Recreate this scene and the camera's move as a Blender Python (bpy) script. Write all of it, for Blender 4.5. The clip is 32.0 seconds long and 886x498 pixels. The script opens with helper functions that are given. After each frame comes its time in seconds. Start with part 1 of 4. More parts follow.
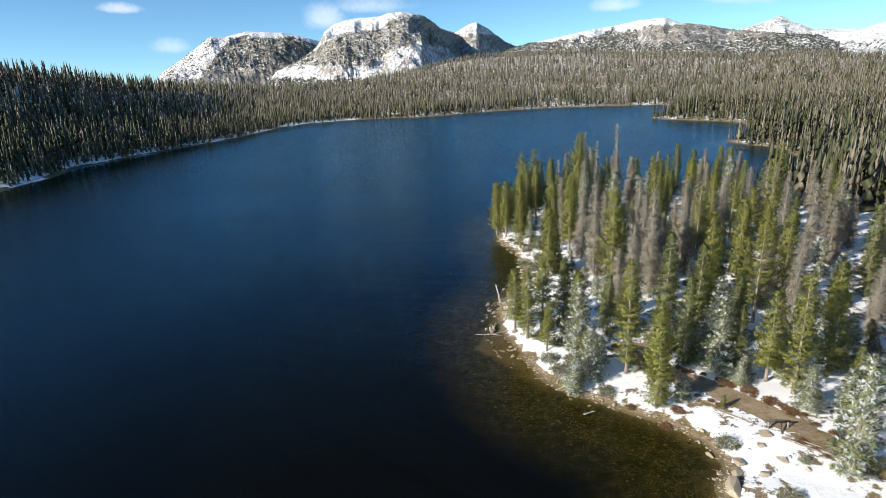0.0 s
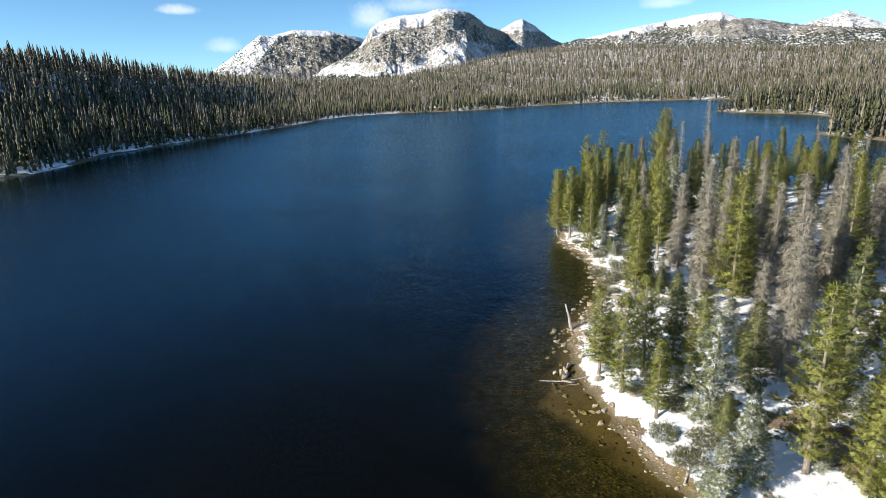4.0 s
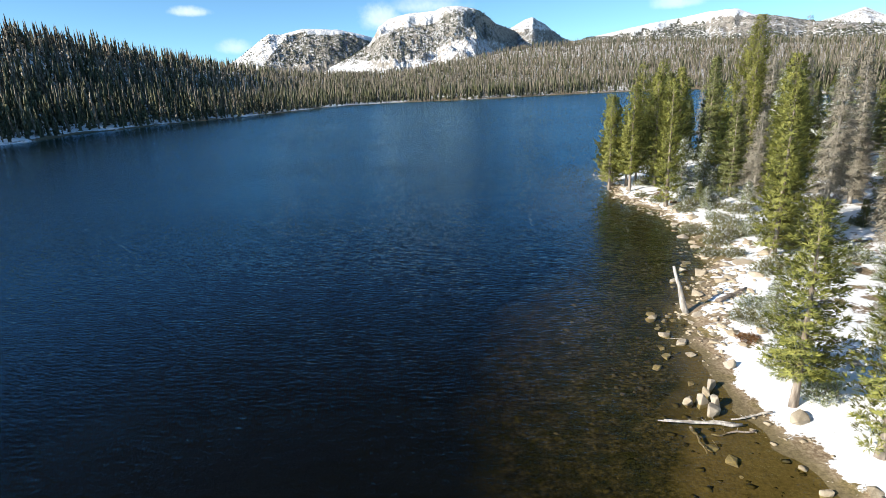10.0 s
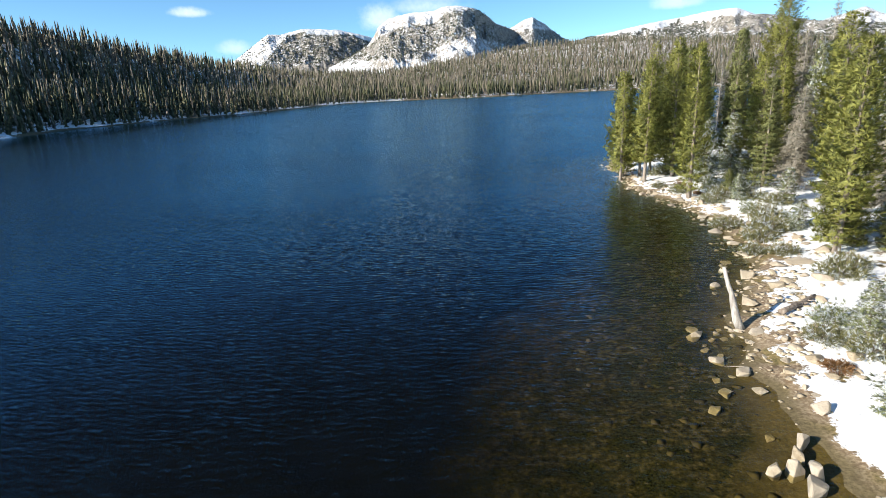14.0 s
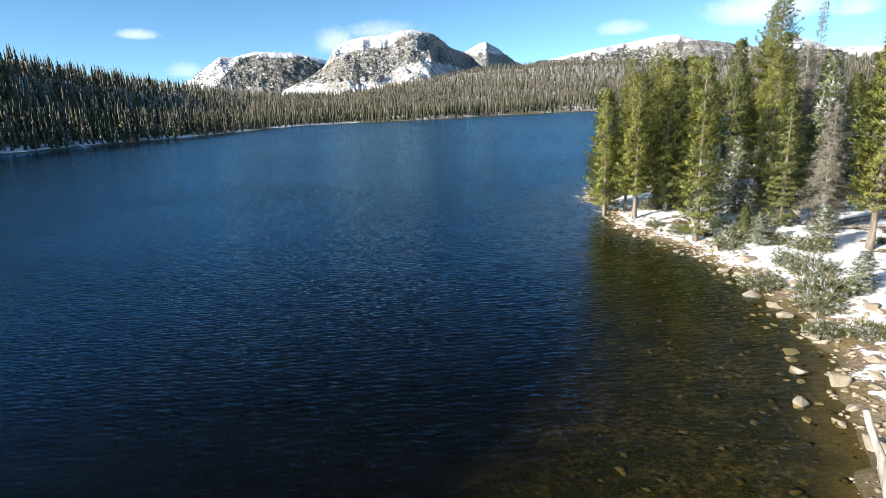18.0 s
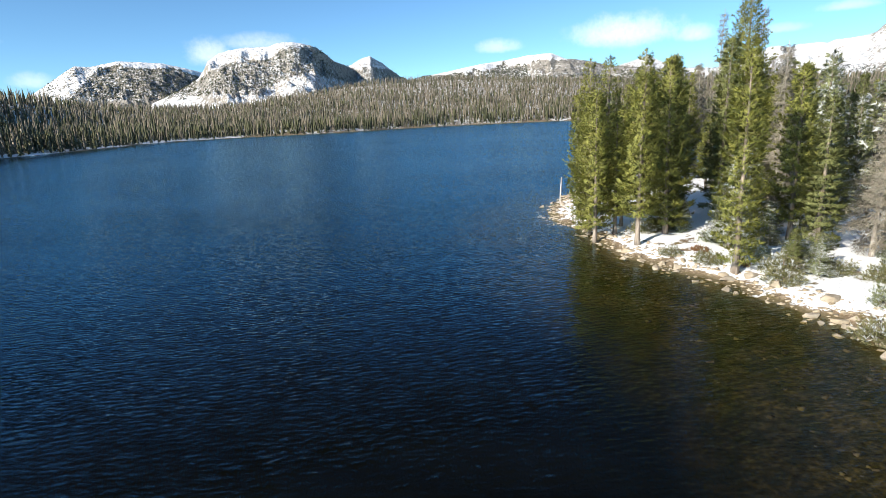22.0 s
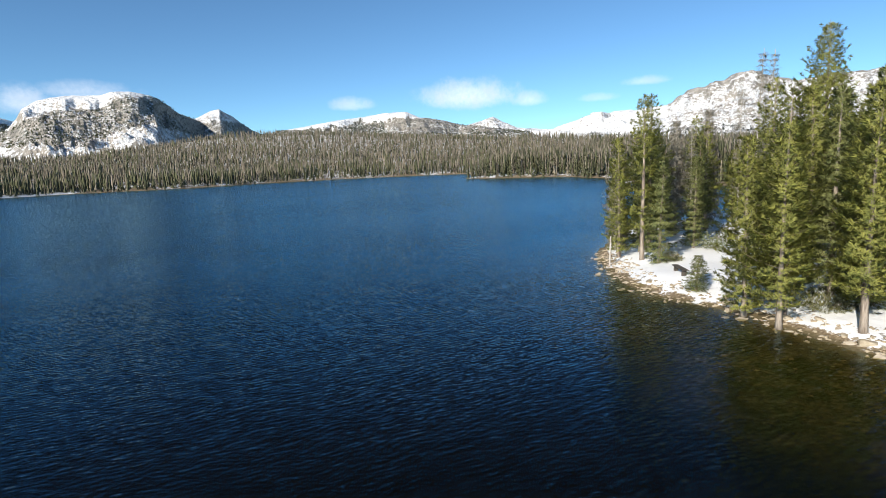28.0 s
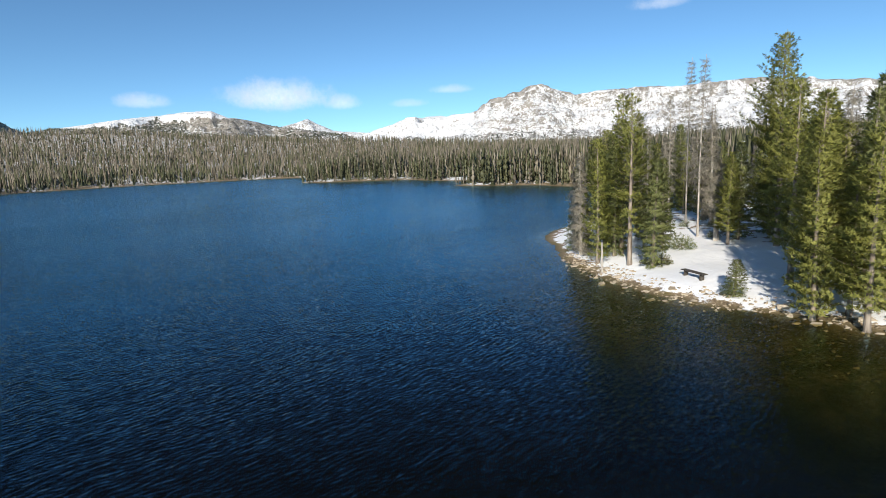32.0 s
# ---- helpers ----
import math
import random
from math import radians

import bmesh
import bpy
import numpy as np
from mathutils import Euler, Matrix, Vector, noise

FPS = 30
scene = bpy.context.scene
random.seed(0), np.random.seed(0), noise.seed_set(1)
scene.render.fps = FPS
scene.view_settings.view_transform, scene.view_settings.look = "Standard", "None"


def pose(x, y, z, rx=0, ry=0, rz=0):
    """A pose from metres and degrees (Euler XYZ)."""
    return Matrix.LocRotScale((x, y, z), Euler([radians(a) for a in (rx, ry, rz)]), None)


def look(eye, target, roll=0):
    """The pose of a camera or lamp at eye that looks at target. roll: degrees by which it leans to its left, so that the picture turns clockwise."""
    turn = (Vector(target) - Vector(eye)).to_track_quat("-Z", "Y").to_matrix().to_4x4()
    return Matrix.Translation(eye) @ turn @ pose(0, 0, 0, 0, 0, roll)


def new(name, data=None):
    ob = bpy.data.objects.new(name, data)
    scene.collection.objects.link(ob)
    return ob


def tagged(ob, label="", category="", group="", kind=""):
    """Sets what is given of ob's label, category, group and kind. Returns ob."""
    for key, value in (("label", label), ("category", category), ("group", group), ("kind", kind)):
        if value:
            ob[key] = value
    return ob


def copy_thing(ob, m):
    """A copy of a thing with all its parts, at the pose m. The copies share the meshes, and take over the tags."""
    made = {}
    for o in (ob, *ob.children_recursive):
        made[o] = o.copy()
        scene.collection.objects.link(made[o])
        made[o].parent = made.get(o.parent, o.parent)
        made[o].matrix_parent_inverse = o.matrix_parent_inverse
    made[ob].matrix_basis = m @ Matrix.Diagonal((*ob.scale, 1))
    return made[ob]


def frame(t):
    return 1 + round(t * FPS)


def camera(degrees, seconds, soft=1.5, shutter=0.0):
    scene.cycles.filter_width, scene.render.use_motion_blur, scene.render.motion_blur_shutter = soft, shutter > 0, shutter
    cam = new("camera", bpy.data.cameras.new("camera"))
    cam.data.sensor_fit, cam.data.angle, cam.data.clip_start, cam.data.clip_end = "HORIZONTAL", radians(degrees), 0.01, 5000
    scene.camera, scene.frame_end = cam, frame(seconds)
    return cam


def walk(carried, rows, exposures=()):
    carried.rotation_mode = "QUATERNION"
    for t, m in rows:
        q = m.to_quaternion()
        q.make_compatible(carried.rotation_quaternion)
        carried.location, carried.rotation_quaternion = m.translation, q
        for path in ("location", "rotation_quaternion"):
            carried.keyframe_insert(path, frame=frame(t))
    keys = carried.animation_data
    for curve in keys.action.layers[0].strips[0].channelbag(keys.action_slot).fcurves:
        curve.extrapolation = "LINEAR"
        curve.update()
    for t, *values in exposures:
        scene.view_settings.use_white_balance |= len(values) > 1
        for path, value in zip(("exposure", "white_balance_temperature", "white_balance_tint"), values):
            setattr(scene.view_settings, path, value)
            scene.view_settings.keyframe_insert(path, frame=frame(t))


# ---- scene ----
cam = camera(78.95, 32.0, soft=0.75)
# seconds, place in metres, heading to the left of +y, pitch, roll
FLIGHT = [
    (0, 0.00, 0.00, 28.74, 1.04, -16.97, -2.43),
    (0.5, -0.14, 3.07, 28.12, 0.82, -16.98, -2.34),
    (1, -0.30, 5.99, 27.46, 0.56, -17.01, -2.33),
    (1.5, -0.43, 8.68, 26.78, 0.28, -17.02, -2.35),
    (2, -0.60, 11.07, 26.12, 0.94, -17.02, -2.39),
    (2.5, -0.81, 13.28, 25.45, 2.37, -17.00, -2.38),
    (3, -0.94, 15.39, 24.76, 2.35, -17.01, -2.38),
    (3.5, -1.11, 17.53, 24.01, 3.01, -16.99, -2.42),
    (4, -1.25, 19.71, 23.12, 5.48, -16.91, -2.35),
    (4.5, -1.32, 21.92, 22.07, 6.26, -16.87, -2.37),
    (6.5, -1.87, 31.12, 17.75, 6.30, -16.88, -2.40),
    (7, -2.06, 33.02, 16.80, 6.51, -16.87, -2.42),
    (7.5, -2.29, 34.62, 15.99, 6.49, -16.86, -2.42),
    (8, -2.50, 36.05, 15.24, 6.47, -16.84, -2.40),
    (8.5, -2.69, 37.44, 14.42, 6.48, -16.83, -2.42),
    (9, -2.85, 38.82, 13.58, 6.42, -16.81, -2.42),
    (9.5, -3.01, 40.08, 12.72, 6.45, -16.82, -2.47),
    (10, -3.16, 41.25, 11.79, 6.44, -16.78, -2.43),
    (10.5, -3.29, 42.28, 10.91, 6.41, -16.76, -2.42),
    (11, -3.34, 43.15, 10.18, 6.51, -16.74, -2.39),
    (11.5, -3.33, 43.81, 9.75, 6.60, -16.72, -2.41),
    (12, -3.31, 44.38, 9.67, 6.60, -16.71, -2.40),
    (12.5, -3.25, 45.01, 9.69, 6.57, -16.73, -2.46),
    (13, -3.14, 45.77, 9.68, 6.55, -16.73, -2.53),
    (13.5, -3.00, 46.75, 9.61, 6.50, -16.74, -2.48),
    (14, -2.94, 47.76, 9.60, 6.45, -16.73, -2.49),
    (14.5, -2.90, 48.85, 9.66, 5.93, -16.76, -2.50),
    (16.5, -3.06, 53.53, 9.49, 2.72, -14.69, -2.58),
    (17, -3.10, 54.90, 9.43, 2.47, -14.69, -2.58),
    (17.5, -3.13, 56.33, 9.38, 2.22, -14.70, -2.57),
    (18, -3.26, 57.72, 9.39, 1.91, -14.71, -2.57),
    (18.5, -3.47, 59.03, 9.39, 1.47, -14.72, -2.57),
    (19, -3.79, 60.34, 9.36, 1.04, -14.72, -2.66),
    (19.5, -4.35, 61.57, 9.37, 0.85, -14.58, -2.61),
    (20, -5.07, 62.77, 9.28, 0.59, -14.05, -2.56),
    (20.5, -5.80, 64.08, 9.16, -1.02, -13.47, -2.53),
    (21, -6.52, 65.38, 9.14, -3.91, -13.58, -2.58),
    (21.5, -7.23, 66.63, 9.13, -6.82, -13.71, -2.60),
    (22, -7.98, 67.82, 9.09, -9.83, -13.81, -2.61),
    (22.5, -8.75, 69.03, 8.99, -12.37, -13.89, -2.60),
    (23, -9.43, 70.32, 8.83, -13.85, -13.91, -2.60),
    (23.5, -10.13, 71.67, 8.73, -14.57, -13.88, -2.57),
    (24, -10.87, 73.17, 8.63, -14.88, -13.84, -2.56),
    (24.5, -11.50, 74.79, 8.51, -15.23, -13.78, -2.52),
    (25, -12.21, 76.39, 8.42, -16.84, -13.78, -2.52),
    (25.5, -13.01, 77.96, 8.32, -17.95, -13.47, -2.36),
    (26, -13.92, 79.45, 8.37, -19.05, -12.05, -2.19),
    (26.5, -14.91, 80.94, 8.41, -20.12, -9.43, -2.17),
    (28.5, -18.44, 87.25, 9.03, -26.82, -8.96, -2.46),
    (29, -19.24, 88.90, 9.04, -28.59, -9.07, -2.46),
    (29.5, -20.02, 90.59, 9.03, -30.83, -9.09, -2.50),
    (30, -20.77, 92.24, 9.09, -33.51, -9.17, -2.46),
    (30.5, -21.54, 93.85, 9.19, -35.99, -9.22, -2.44),
    (31, -22.37, 95.42, 9.24, -38.64, -9.25, -2.47),
    (31.5, -23.24, 96.95, 9.30, -41.34, -9.30, -2.43),
    (32, -24.15, 98.52, 9.33, -44.18, -9.24, -2.44),
]
walk(cam, [(t, pose(x, y, z, 90 + pitch, 0, yaw) @ pose(0, 0, 0, 0, 0, roll)) for t, x, y, z, yaw, pitch, roll in FLIGHT],
     [(0, 0.55), (4.5, 0.68), (13, 0.84), (19, 0.79), (25, 0.69), (28.5, 0.42), (32, 0.33)])

# ---- light ----
SUN = Vector((-0.77, -0.44, 0.435)).normalized()
sun_el = math.asin(SUN.z)
sun_az = math.atan2(SUN.x, SUN.y)          # clockwise from +y

world = bpy.data.worlds.new("sky")
scene.world = world
world.use_nodes = True


class Nodes:
    """Short hand for building node trees."""

    def __init__(self, tree):
        self.tree = tree
        tree.nodes.clear()

    def put(self, socket, value):
        if isinstance(value, bpy.types.NodeSocket):
            self.tree.links.new(value, socket)
        else:
            socket.default_value = value

    def math(self, op, a, b=0.0, clamp=False):
        n = self.tree.nodes.new("ShaderNodeMath")
        n.operation, n.use_clamp = op, clamp
        self.put(n.inputs[0], a), self.put(n.inputs[1], b)
        return n.outputs[0]

    def vmath(self, op, a, b=(0, 0, 0)):
        n = self.tree.nodes.new("ShaderNodeVectorMath")
        n.operation = op
        self.put(n.inputs[0], a), self.put(n.inputs[1], b)
        return n.outputs["Value"] if op in ("DOT_PRODUCT", "LENGTH", "DISTANCE") else n.outputs["Vector"]

    def step(self, value, lo, hi, a=0.0, b=1.0):
        n = self.tree.nodes.new("ShaderNodeMapRange")
        n.interpolation_type = "SMOOTHSTEP"
        for i, v in enumerate((value, lo, hi, a, b)):
            self.put(n.inputs[i], v)
        return n.outputs[0]

    def mix(self, f, a, b, blend="MIX"):
        n = self.tree.nodes.new("ShaderNodeMix")
        n.data_type, n.blend_type = "RGBA", blend
        self.put(n.inputs[0], f)
        for s, v in ((n.inputs[6], a), (n.inputs[7], b)):
            self.put(s, (*v, 1) if isinstance(v, tuple) and len(v) == 3 else v)
        return n.outputs[2]

    def noise(self, scale, detail=3.0, rough=0.55, vector=None, dist=0.0):
        n = self.tree.nodes.new("ShaderNodeTexNoise")
        n.inputs["Scale"].default_value, n.inputs["Detail"].default_value = scale, detail
        n.inputs["Roughness"].default_value, n.inputs["Distortion"].default_value = rough, dist
        if vector is not None:
            self.put(n.inputs["Vector"], vector)
        return n.outputs["Fac"]

    def ramp(self, f, *stops):
        n = self.tree.nodes.new("ShaderNodeValToRGB")
        while len(n.color_ramp.elements) < len(stops):
            n.color_ramp.elements.new(0.5)
        for e, (at, c) in zip(n.color_ramp.elements, stops):
            e.position, e.color = at, (*c, 1)
        self.put(n.inputs[0], f)
        return n.outputs["Color"]


def sky_world():
    n = Nodes(world.node_tree)
    t = world.node_tree
    sky = t.nodes.new("ShaderNodeTexSky")
    sky.sky_type, sky.sun_disc = "NISHITA", False
    sky.sun_elevation, sky.sun_rotation = sun_el, sun_az
    sky.altitude, sky.air_density, sky.dust_density, sky.ozone_density = 3000, 0.95, 0.15, 1.7
    coord = t.nodes.new("ShaderNodeTexCoord").outputs["Generated"]
    # clouds: azimuth (to the right of +y), elevation, half width, half height, thickness
    clouds = [(-29.0, 7.3, 1.7, 0.5, 0.75), (-11.6, 6.5, 2.0, 1.5, 0.70), (-7.2, 7.5, 3.6, 1.0, 0.50), (16.3, 6.4, 2.2, 0.8, 0.6),
              (28.2, 6.8, 4.6, 1.7, 0.9), (34.5, 6.2, 1.6, 0.9, 0.65), (45.7, 7.2, 2.0, 0.5, 0.5), (41.2, 6.0, 1.8, 0.5, 0.4),
              (-25.5, 4.2, 1.4, 0.8, 0.5), (66.0, 13.5, 2.4, 0.8, 0.5), (80.0, 14.0, 5.0, 1.2, 0.45)]
    low = n.noise(30, 5, 0.58, coord, 0.25)
    fine = n.noise(150, 5, 0.6, coord, 0.2)
    wob = n.math("ADD", n.math("MULTIPLY", n.math("SUBTRACT", low, 0.5), 2.6), n.math("MULTIPLY", n.math("SUBTRACT", fine, 0.5), 0.8))
    total = None
    for az, el, w, h, thick in clouds:
        a, e = radians(az), radians(el)
        centre = Vector((math.sin(a) * math.cos(e), math.cos(a) * math.cos(e), math.sin(e)))
        right = Vector((math.cos(a), -math.sin(a), 0))
        up = right.cross(centre)
        x = n.math("DIVIDE", n.vmath("DOT_PRODUCT", coord, tuple(right)), math.sin(radians(w)))
        y = n.math("DIVIDE", n.math("SUBTRACT", n.vmath("DOT_PRODUCT", coord, tuple(up)), 0.0), math.sin(radians(h)))
        front = n.math("GREATER_THAN", n.vmath("DOT_PRODUCT", coord, tuple(centre)), 0.5)
        # flat base: the lower half falls off faster
        y = n.math("MAXIMUM", y, n.math("MULTIPLY", y, -1.7))
        r = n.math("ADD", n.math("MULTIPLY", x, x), n.math("MULTIPLY", y, y))
        m = n.step(n.math("ADD", r, wob), 1.7, -1.1, 0.0, thick)
        m = n.math("MULTIPLY", m, front)
        total = m if total is None else n.math("MAXIMUM", total, m)
    tint = n.mix(1.0, sky.outputs[0], (0.69, 0.98, 1.09), "MULTIPLY")
    bright = n.mix(n.step(low, 0.35, 0.7), (7.2, 7.6, 8.4), (10.6, 10.5, 10.5))
    col = n.mix(total, tint, bright)
    bg = t.nodes.new("ShaderNodeBackground")
    bg.inputs["Strength"].default_value = 0.10
    n.put(bg.inputs["Color"], col)
    out = t.nodes.new("ShaderNodeOutputWorld")
    t.links.new(bg.outputs[0], out.inputs[0])


sky_world()
sun_data = bpy.data.lights.new("sun", "SUN")
sun_data.energy, sun_data.angle, sun_data.color = 5.0, radians(0.53), (1.0, 0.92, 0.80)
sun = new("sun", sun_data)
sun.matrix_world = look(SUN * 100, (0, 0, 0))


# ---- materials ----
def material(name):
    m = bpy.data.materials.new(name)
    m.use_nodes = True
    n = Nodes(m.node_tree)
    t = m.node_tree
    out = t.nodes.new("ShaderNodeOutputMaterial")
    bsdf = t.nodes.new("ShaderNodeBsdfPrincipled")
    t.links.new(bsdf.outputs[0], out.inputs[0])
    pos = t.nodes.new("ShaderNodeNewGeometry").outputs["Position"]
    return m, n, bsdf, out, pos


def relief(n, bsdf, height, strength=0.4, distance=0.05):
    b = n.tree.nodes.new("ShaderNodeBump")
    b.inputs["Strength"].default_value, b.inputs["Distance"].default_value = strength, distance
    n.put(b.inputs["Height"], height)
    n.put(bsdf.inputs["Normal"], b.outputs[0])
    return b


def attribute(n, name):
    a = n.tree.nodes.new("ShaderNodeAttribute")
    a.attribute_name = name
    return a.outputs["Fac"]


def island(n):
    return n.tree.nodes.new("ShaderNodeNewGeometry").outputs["Random Per Island"]


def one(n):
    return n.tree.nodes.new("ShaderNodeObjectInfo").outputs["Random"]


def foliage(name, dark, light, snow=0.0, trans=0.25):
    m, n, bsdf, out, pos = material(name)
    r = island(n)
    col = n.mix(r, dark, light)
    obj = one(n)
    col = n.mix(n.math("MULTIPLY", obj, 0.45), col, tuple(0.6 * c for c in light))
    if snow:
        hit = n.math("LESS_THAN", n.math("FRACT", n.math("MULTIPLY", r, 37.7)), snow)
        col = n.mix(hit, col, (0.66, 0.69, 0.69))
    n.put(bsdf.inputs["Base Color"], col)
    bsdf.inputs["Roughness"].default_value = 0.55
    bsdf.inputs["Specular IOR Level"].default_value = 0.3
    if trans:
        tr = n.tree.nodes.new("ShaderNodeBsdfTranslucent")
        n.put(tr.inputs["Color"], col)
        mx = n.tree.nodes.new("ShaderNodeMixShader")
        mx.inputs[0].default_value = trans
        n.tree.links.new(bsdf.outputs[0], mx.inputs[1])
        n.tree.links.new(tr.outputs[0], mx.inputs[2])
        n.tree.links.new(mx.outputs[0], out.inputs[0])
    return m


def ground_material():
    m, n, bsdf, out, pos = material("snowy_ground")
    shore, trail = attribute(n, "shore"), attribute(n, "trail")
    big, mid, fine = n.noise(0.22, 4, 0.6, pos), n.noise(0.9, 5, 0.62, pos), n.noise(9, 4, 0.6, pos)
    soil = n.ramp(mid, (0.3, (0.10, 0.07, 0.045)), (0.5, (0.20, 0.14, 0.085)), (0.7, (0.30, 0.23, 0.15)))
    soil = n.mix(n.step(fine, 0.42, 0.62), soil, (0.34, 0.27, 0.18))
    grass = n.ramp(fine, (0.35, (0.10, 0.085, 0.03)), (0.65, (0.27, 0.20, 0.09)))
    soil = n.mix(n.step(n.noise(0.5, 3, 0.5, pos), 0.5, 0.62), soil, grass)
    sand = n.ramp(fine, (0.3, (0.098, 0.076, 0.036)), (0.7, (0.175, 0.137, 0.070)))
    soil = n.mix(n.step(shore, 0.7, 0.1), soil, sand)
    # snow lies in patches, thin along the waterline and on the trail
    amount = n.math("ADD", n.math("MULTIPLY", big, 0.55), n.math("ADD", n.math("MULTIPLY", mid, 0.65), n.math("MULTIPLY", fine, 0.18)))
    amount = n.math("ADD", amount, attribute(n, "drift"))
    edge = n.step(shore, 0.0, 1.5, -0.26, 0.0)
    amount = n.math("ADD", amount, n.math("SUBTRACT", edge, n.math("MULTIPLY", trail, 0.6)))
    snow = n.step(amount, 0.655, 0.70)
    col = n.mix(snow, soil, (0.87, 0.88, 0.89))
    # lake bed: gravel and weed in the shallows
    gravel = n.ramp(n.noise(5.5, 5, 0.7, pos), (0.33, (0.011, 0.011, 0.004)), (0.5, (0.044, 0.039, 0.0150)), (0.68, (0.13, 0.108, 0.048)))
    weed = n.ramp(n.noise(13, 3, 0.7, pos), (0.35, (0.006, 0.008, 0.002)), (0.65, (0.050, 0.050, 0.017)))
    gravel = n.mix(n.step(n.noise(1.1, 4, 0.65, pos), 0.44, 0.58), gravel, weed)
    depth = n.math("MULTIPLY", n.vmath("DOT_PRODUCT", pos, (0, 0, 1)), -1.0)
    # blackened with depth: light lost in deep water, put into the bed's colour
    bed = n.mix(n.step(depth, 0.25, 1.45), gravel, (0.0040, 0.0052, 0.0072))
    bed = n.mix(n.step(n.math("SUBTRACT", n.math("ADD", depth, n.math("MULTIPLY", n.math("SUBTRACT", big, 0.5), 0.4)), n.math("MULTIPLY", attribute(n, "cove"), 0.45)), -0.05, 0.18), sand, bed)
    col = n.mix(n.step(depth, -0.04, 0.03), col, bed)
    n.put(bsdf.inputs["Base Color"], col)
    n.put(bsdf.inputs["Roughness"], n.mix(snow, (0.9, 0.9, 0.9), (0.6, 0.6, 0.6)))
    n.put(bsdf.inputs["Specular IOR Level"], n.step(depth, 0.0, 0.3, 0.35, 0.0))      # no gloss under water
    relief(n, bsdf, n.math("ADD", n.math("MULTIPLY", mid, 0.6), n.math("ADD", n.math("MULTIPLY", fine, 0.12), n.math("MULTIPLY", snow, 0.12))), 0.7, 0.25)
    return m


def water_material():
    m, n, bsdf, out, pos = material("lake_water")
    n.tree.nodes.remove(bsdf)
    # wind ripples about half a metre long, crests across the lake
    def stretched(turn, sx, sy):
        mp = n.tree.nodes.new("ShaderNodeMapping")
        mp.inputs["Rotation"].default_value = (0, 0, radians(turn))
        mp.inputs["Scale"].default_value = (sx, sy, 1.0)
        n.put(mp.inputs["Vector"], pos)
        return mp.outputs[0]

    def slopes(vector, along, across, detail=2):
        """Small random tilts of the surface."""
        t = n.tree.nodes.new("ShaderNodeTexNoise")
        t.inputs["Scale"].default_value, t.inputs["Detail"].default_value, t.inputs["Distortion"].default_value = 1.0, detail, 0.4
        n.put(t.inputs["Vector"], vector)
        return n.vmath("MULTIPLY", n.vmath("SUBTRACT", t.outputs["Color"], (0.5, 0.5, 0.5)), (across, along, 0))

    # sheltered and calm under the western slope
    calm = n.step(n.vmath("DOT_PRODUCT", pos, (1, 0, 0)), -165.0, -105.0, 0.12, 1.0)
    gust = n.math("MULTIPLY", n.step(n.noise(0.02, 3, 0.6, stretched(5, 0.6, 1.6)), 0.3, 0.65, 0.6, 1.0), n.step(n.noise(0.13, 3, 0.6, pos), 0.3, 0.7, 0.75, 1.0))
    gust = n.math("MULTIPLY", gust, n.math("MULTIPLY", calm, 0.85))
    def train(turn, length, wander):
        """A train of ripple crests, a wavelength in metres apart."""
        t = n.tree.nodes.new("ShaderNodeTexWave")
        t.wave_type, t.bands_direction, t.wave_profile = "BANDS", "Y", "SIN"
        t.inputs["Scale"].default_value, t.inputs["Distortion"].default_value = 2 * math.pi / (20 * length), wander
        t.inputs["Detail"].default_value, t.inputs["Detail Scale"].default_value, t.inputs["Detail Roughness"].default_value = 2.0, 0.55, 0.6
        n.put(t.inputs["Vector"], stretched(turn, 1.0, 1.0))
        return n.math("SUBTRACT", t.outputs["Fac"], 0.5)

    swell = n.math("ADD", n.math("MULTIPLY", train(-7, 0.34, 9.0), 0.17), n.math("MULTIPLY", train(13, 0.22, 11.0), 0.17))
    lift = n.tree.nodes.new("ShaderNodeCombineXYZ")
    n.put(lift.inputs["Y"], swell)
    tilt = n.vmath("ADD", slopes(stretched(-9, 2.9, 8.5), 0.92, 0.66), slopes(stretched(14, 7.5, 18.0), 0.52, 0.44))
    tilt = n.vmath("ADD", tilt, lift.outputs[0])
    sc = n.tree.nodes.new("ShaderNodeVectorMath")
    sc.operation = "SCALE"
    n.put(sc.inputs[0], tilt), n.put(sc.inputs["Scale"], gust)
    normal = n.vmath("NORMALIZE", n.vmath("ADD", sc.outputs[0], (0, 0, 1)))
    facing = n.tree.nodes.new("ShaderNodeLayerWeight")
    facing.inputs["Blend"].default_value = 0.5
    n.put(facing.inputs["Normal"], normal)
    shine = n.math("ADD", n.math("MULTIPLY", n.math("POWER", facing.outputs["Facing"], 5.0), 0.80), 0.006)
    gloss = n.tree.nodes.new("ShaderNodeBsdfGlossy")
    n.put(gloss.inputs["Roughness"], n.math("MULTIPLY", calm, 0.15))
    gloss.inputs["Color"].default_value = (0.46, 0.77, 0.97, 1)
    n.put(gloss.inputs["Normal"], normal)
    clear = n.tree.nodes.new("ShaderNodeBsdfTransparent")
    clear.inputs["Color"].default_value = (0.74, 0.70, 0.50, 1)
    mx = n.tree.nodes.new("ShaderNodeMixShader")
    n.put(mx.inputs[0], shine)
    n.tree.links.new(clear.outputs[0], mx.inputs[1])
    n.tree.links.new(gloss.outputs[0], mx.inputs[2])
    n.tree.links.new(mx.outputs[0], out.inputs[0])
    return m


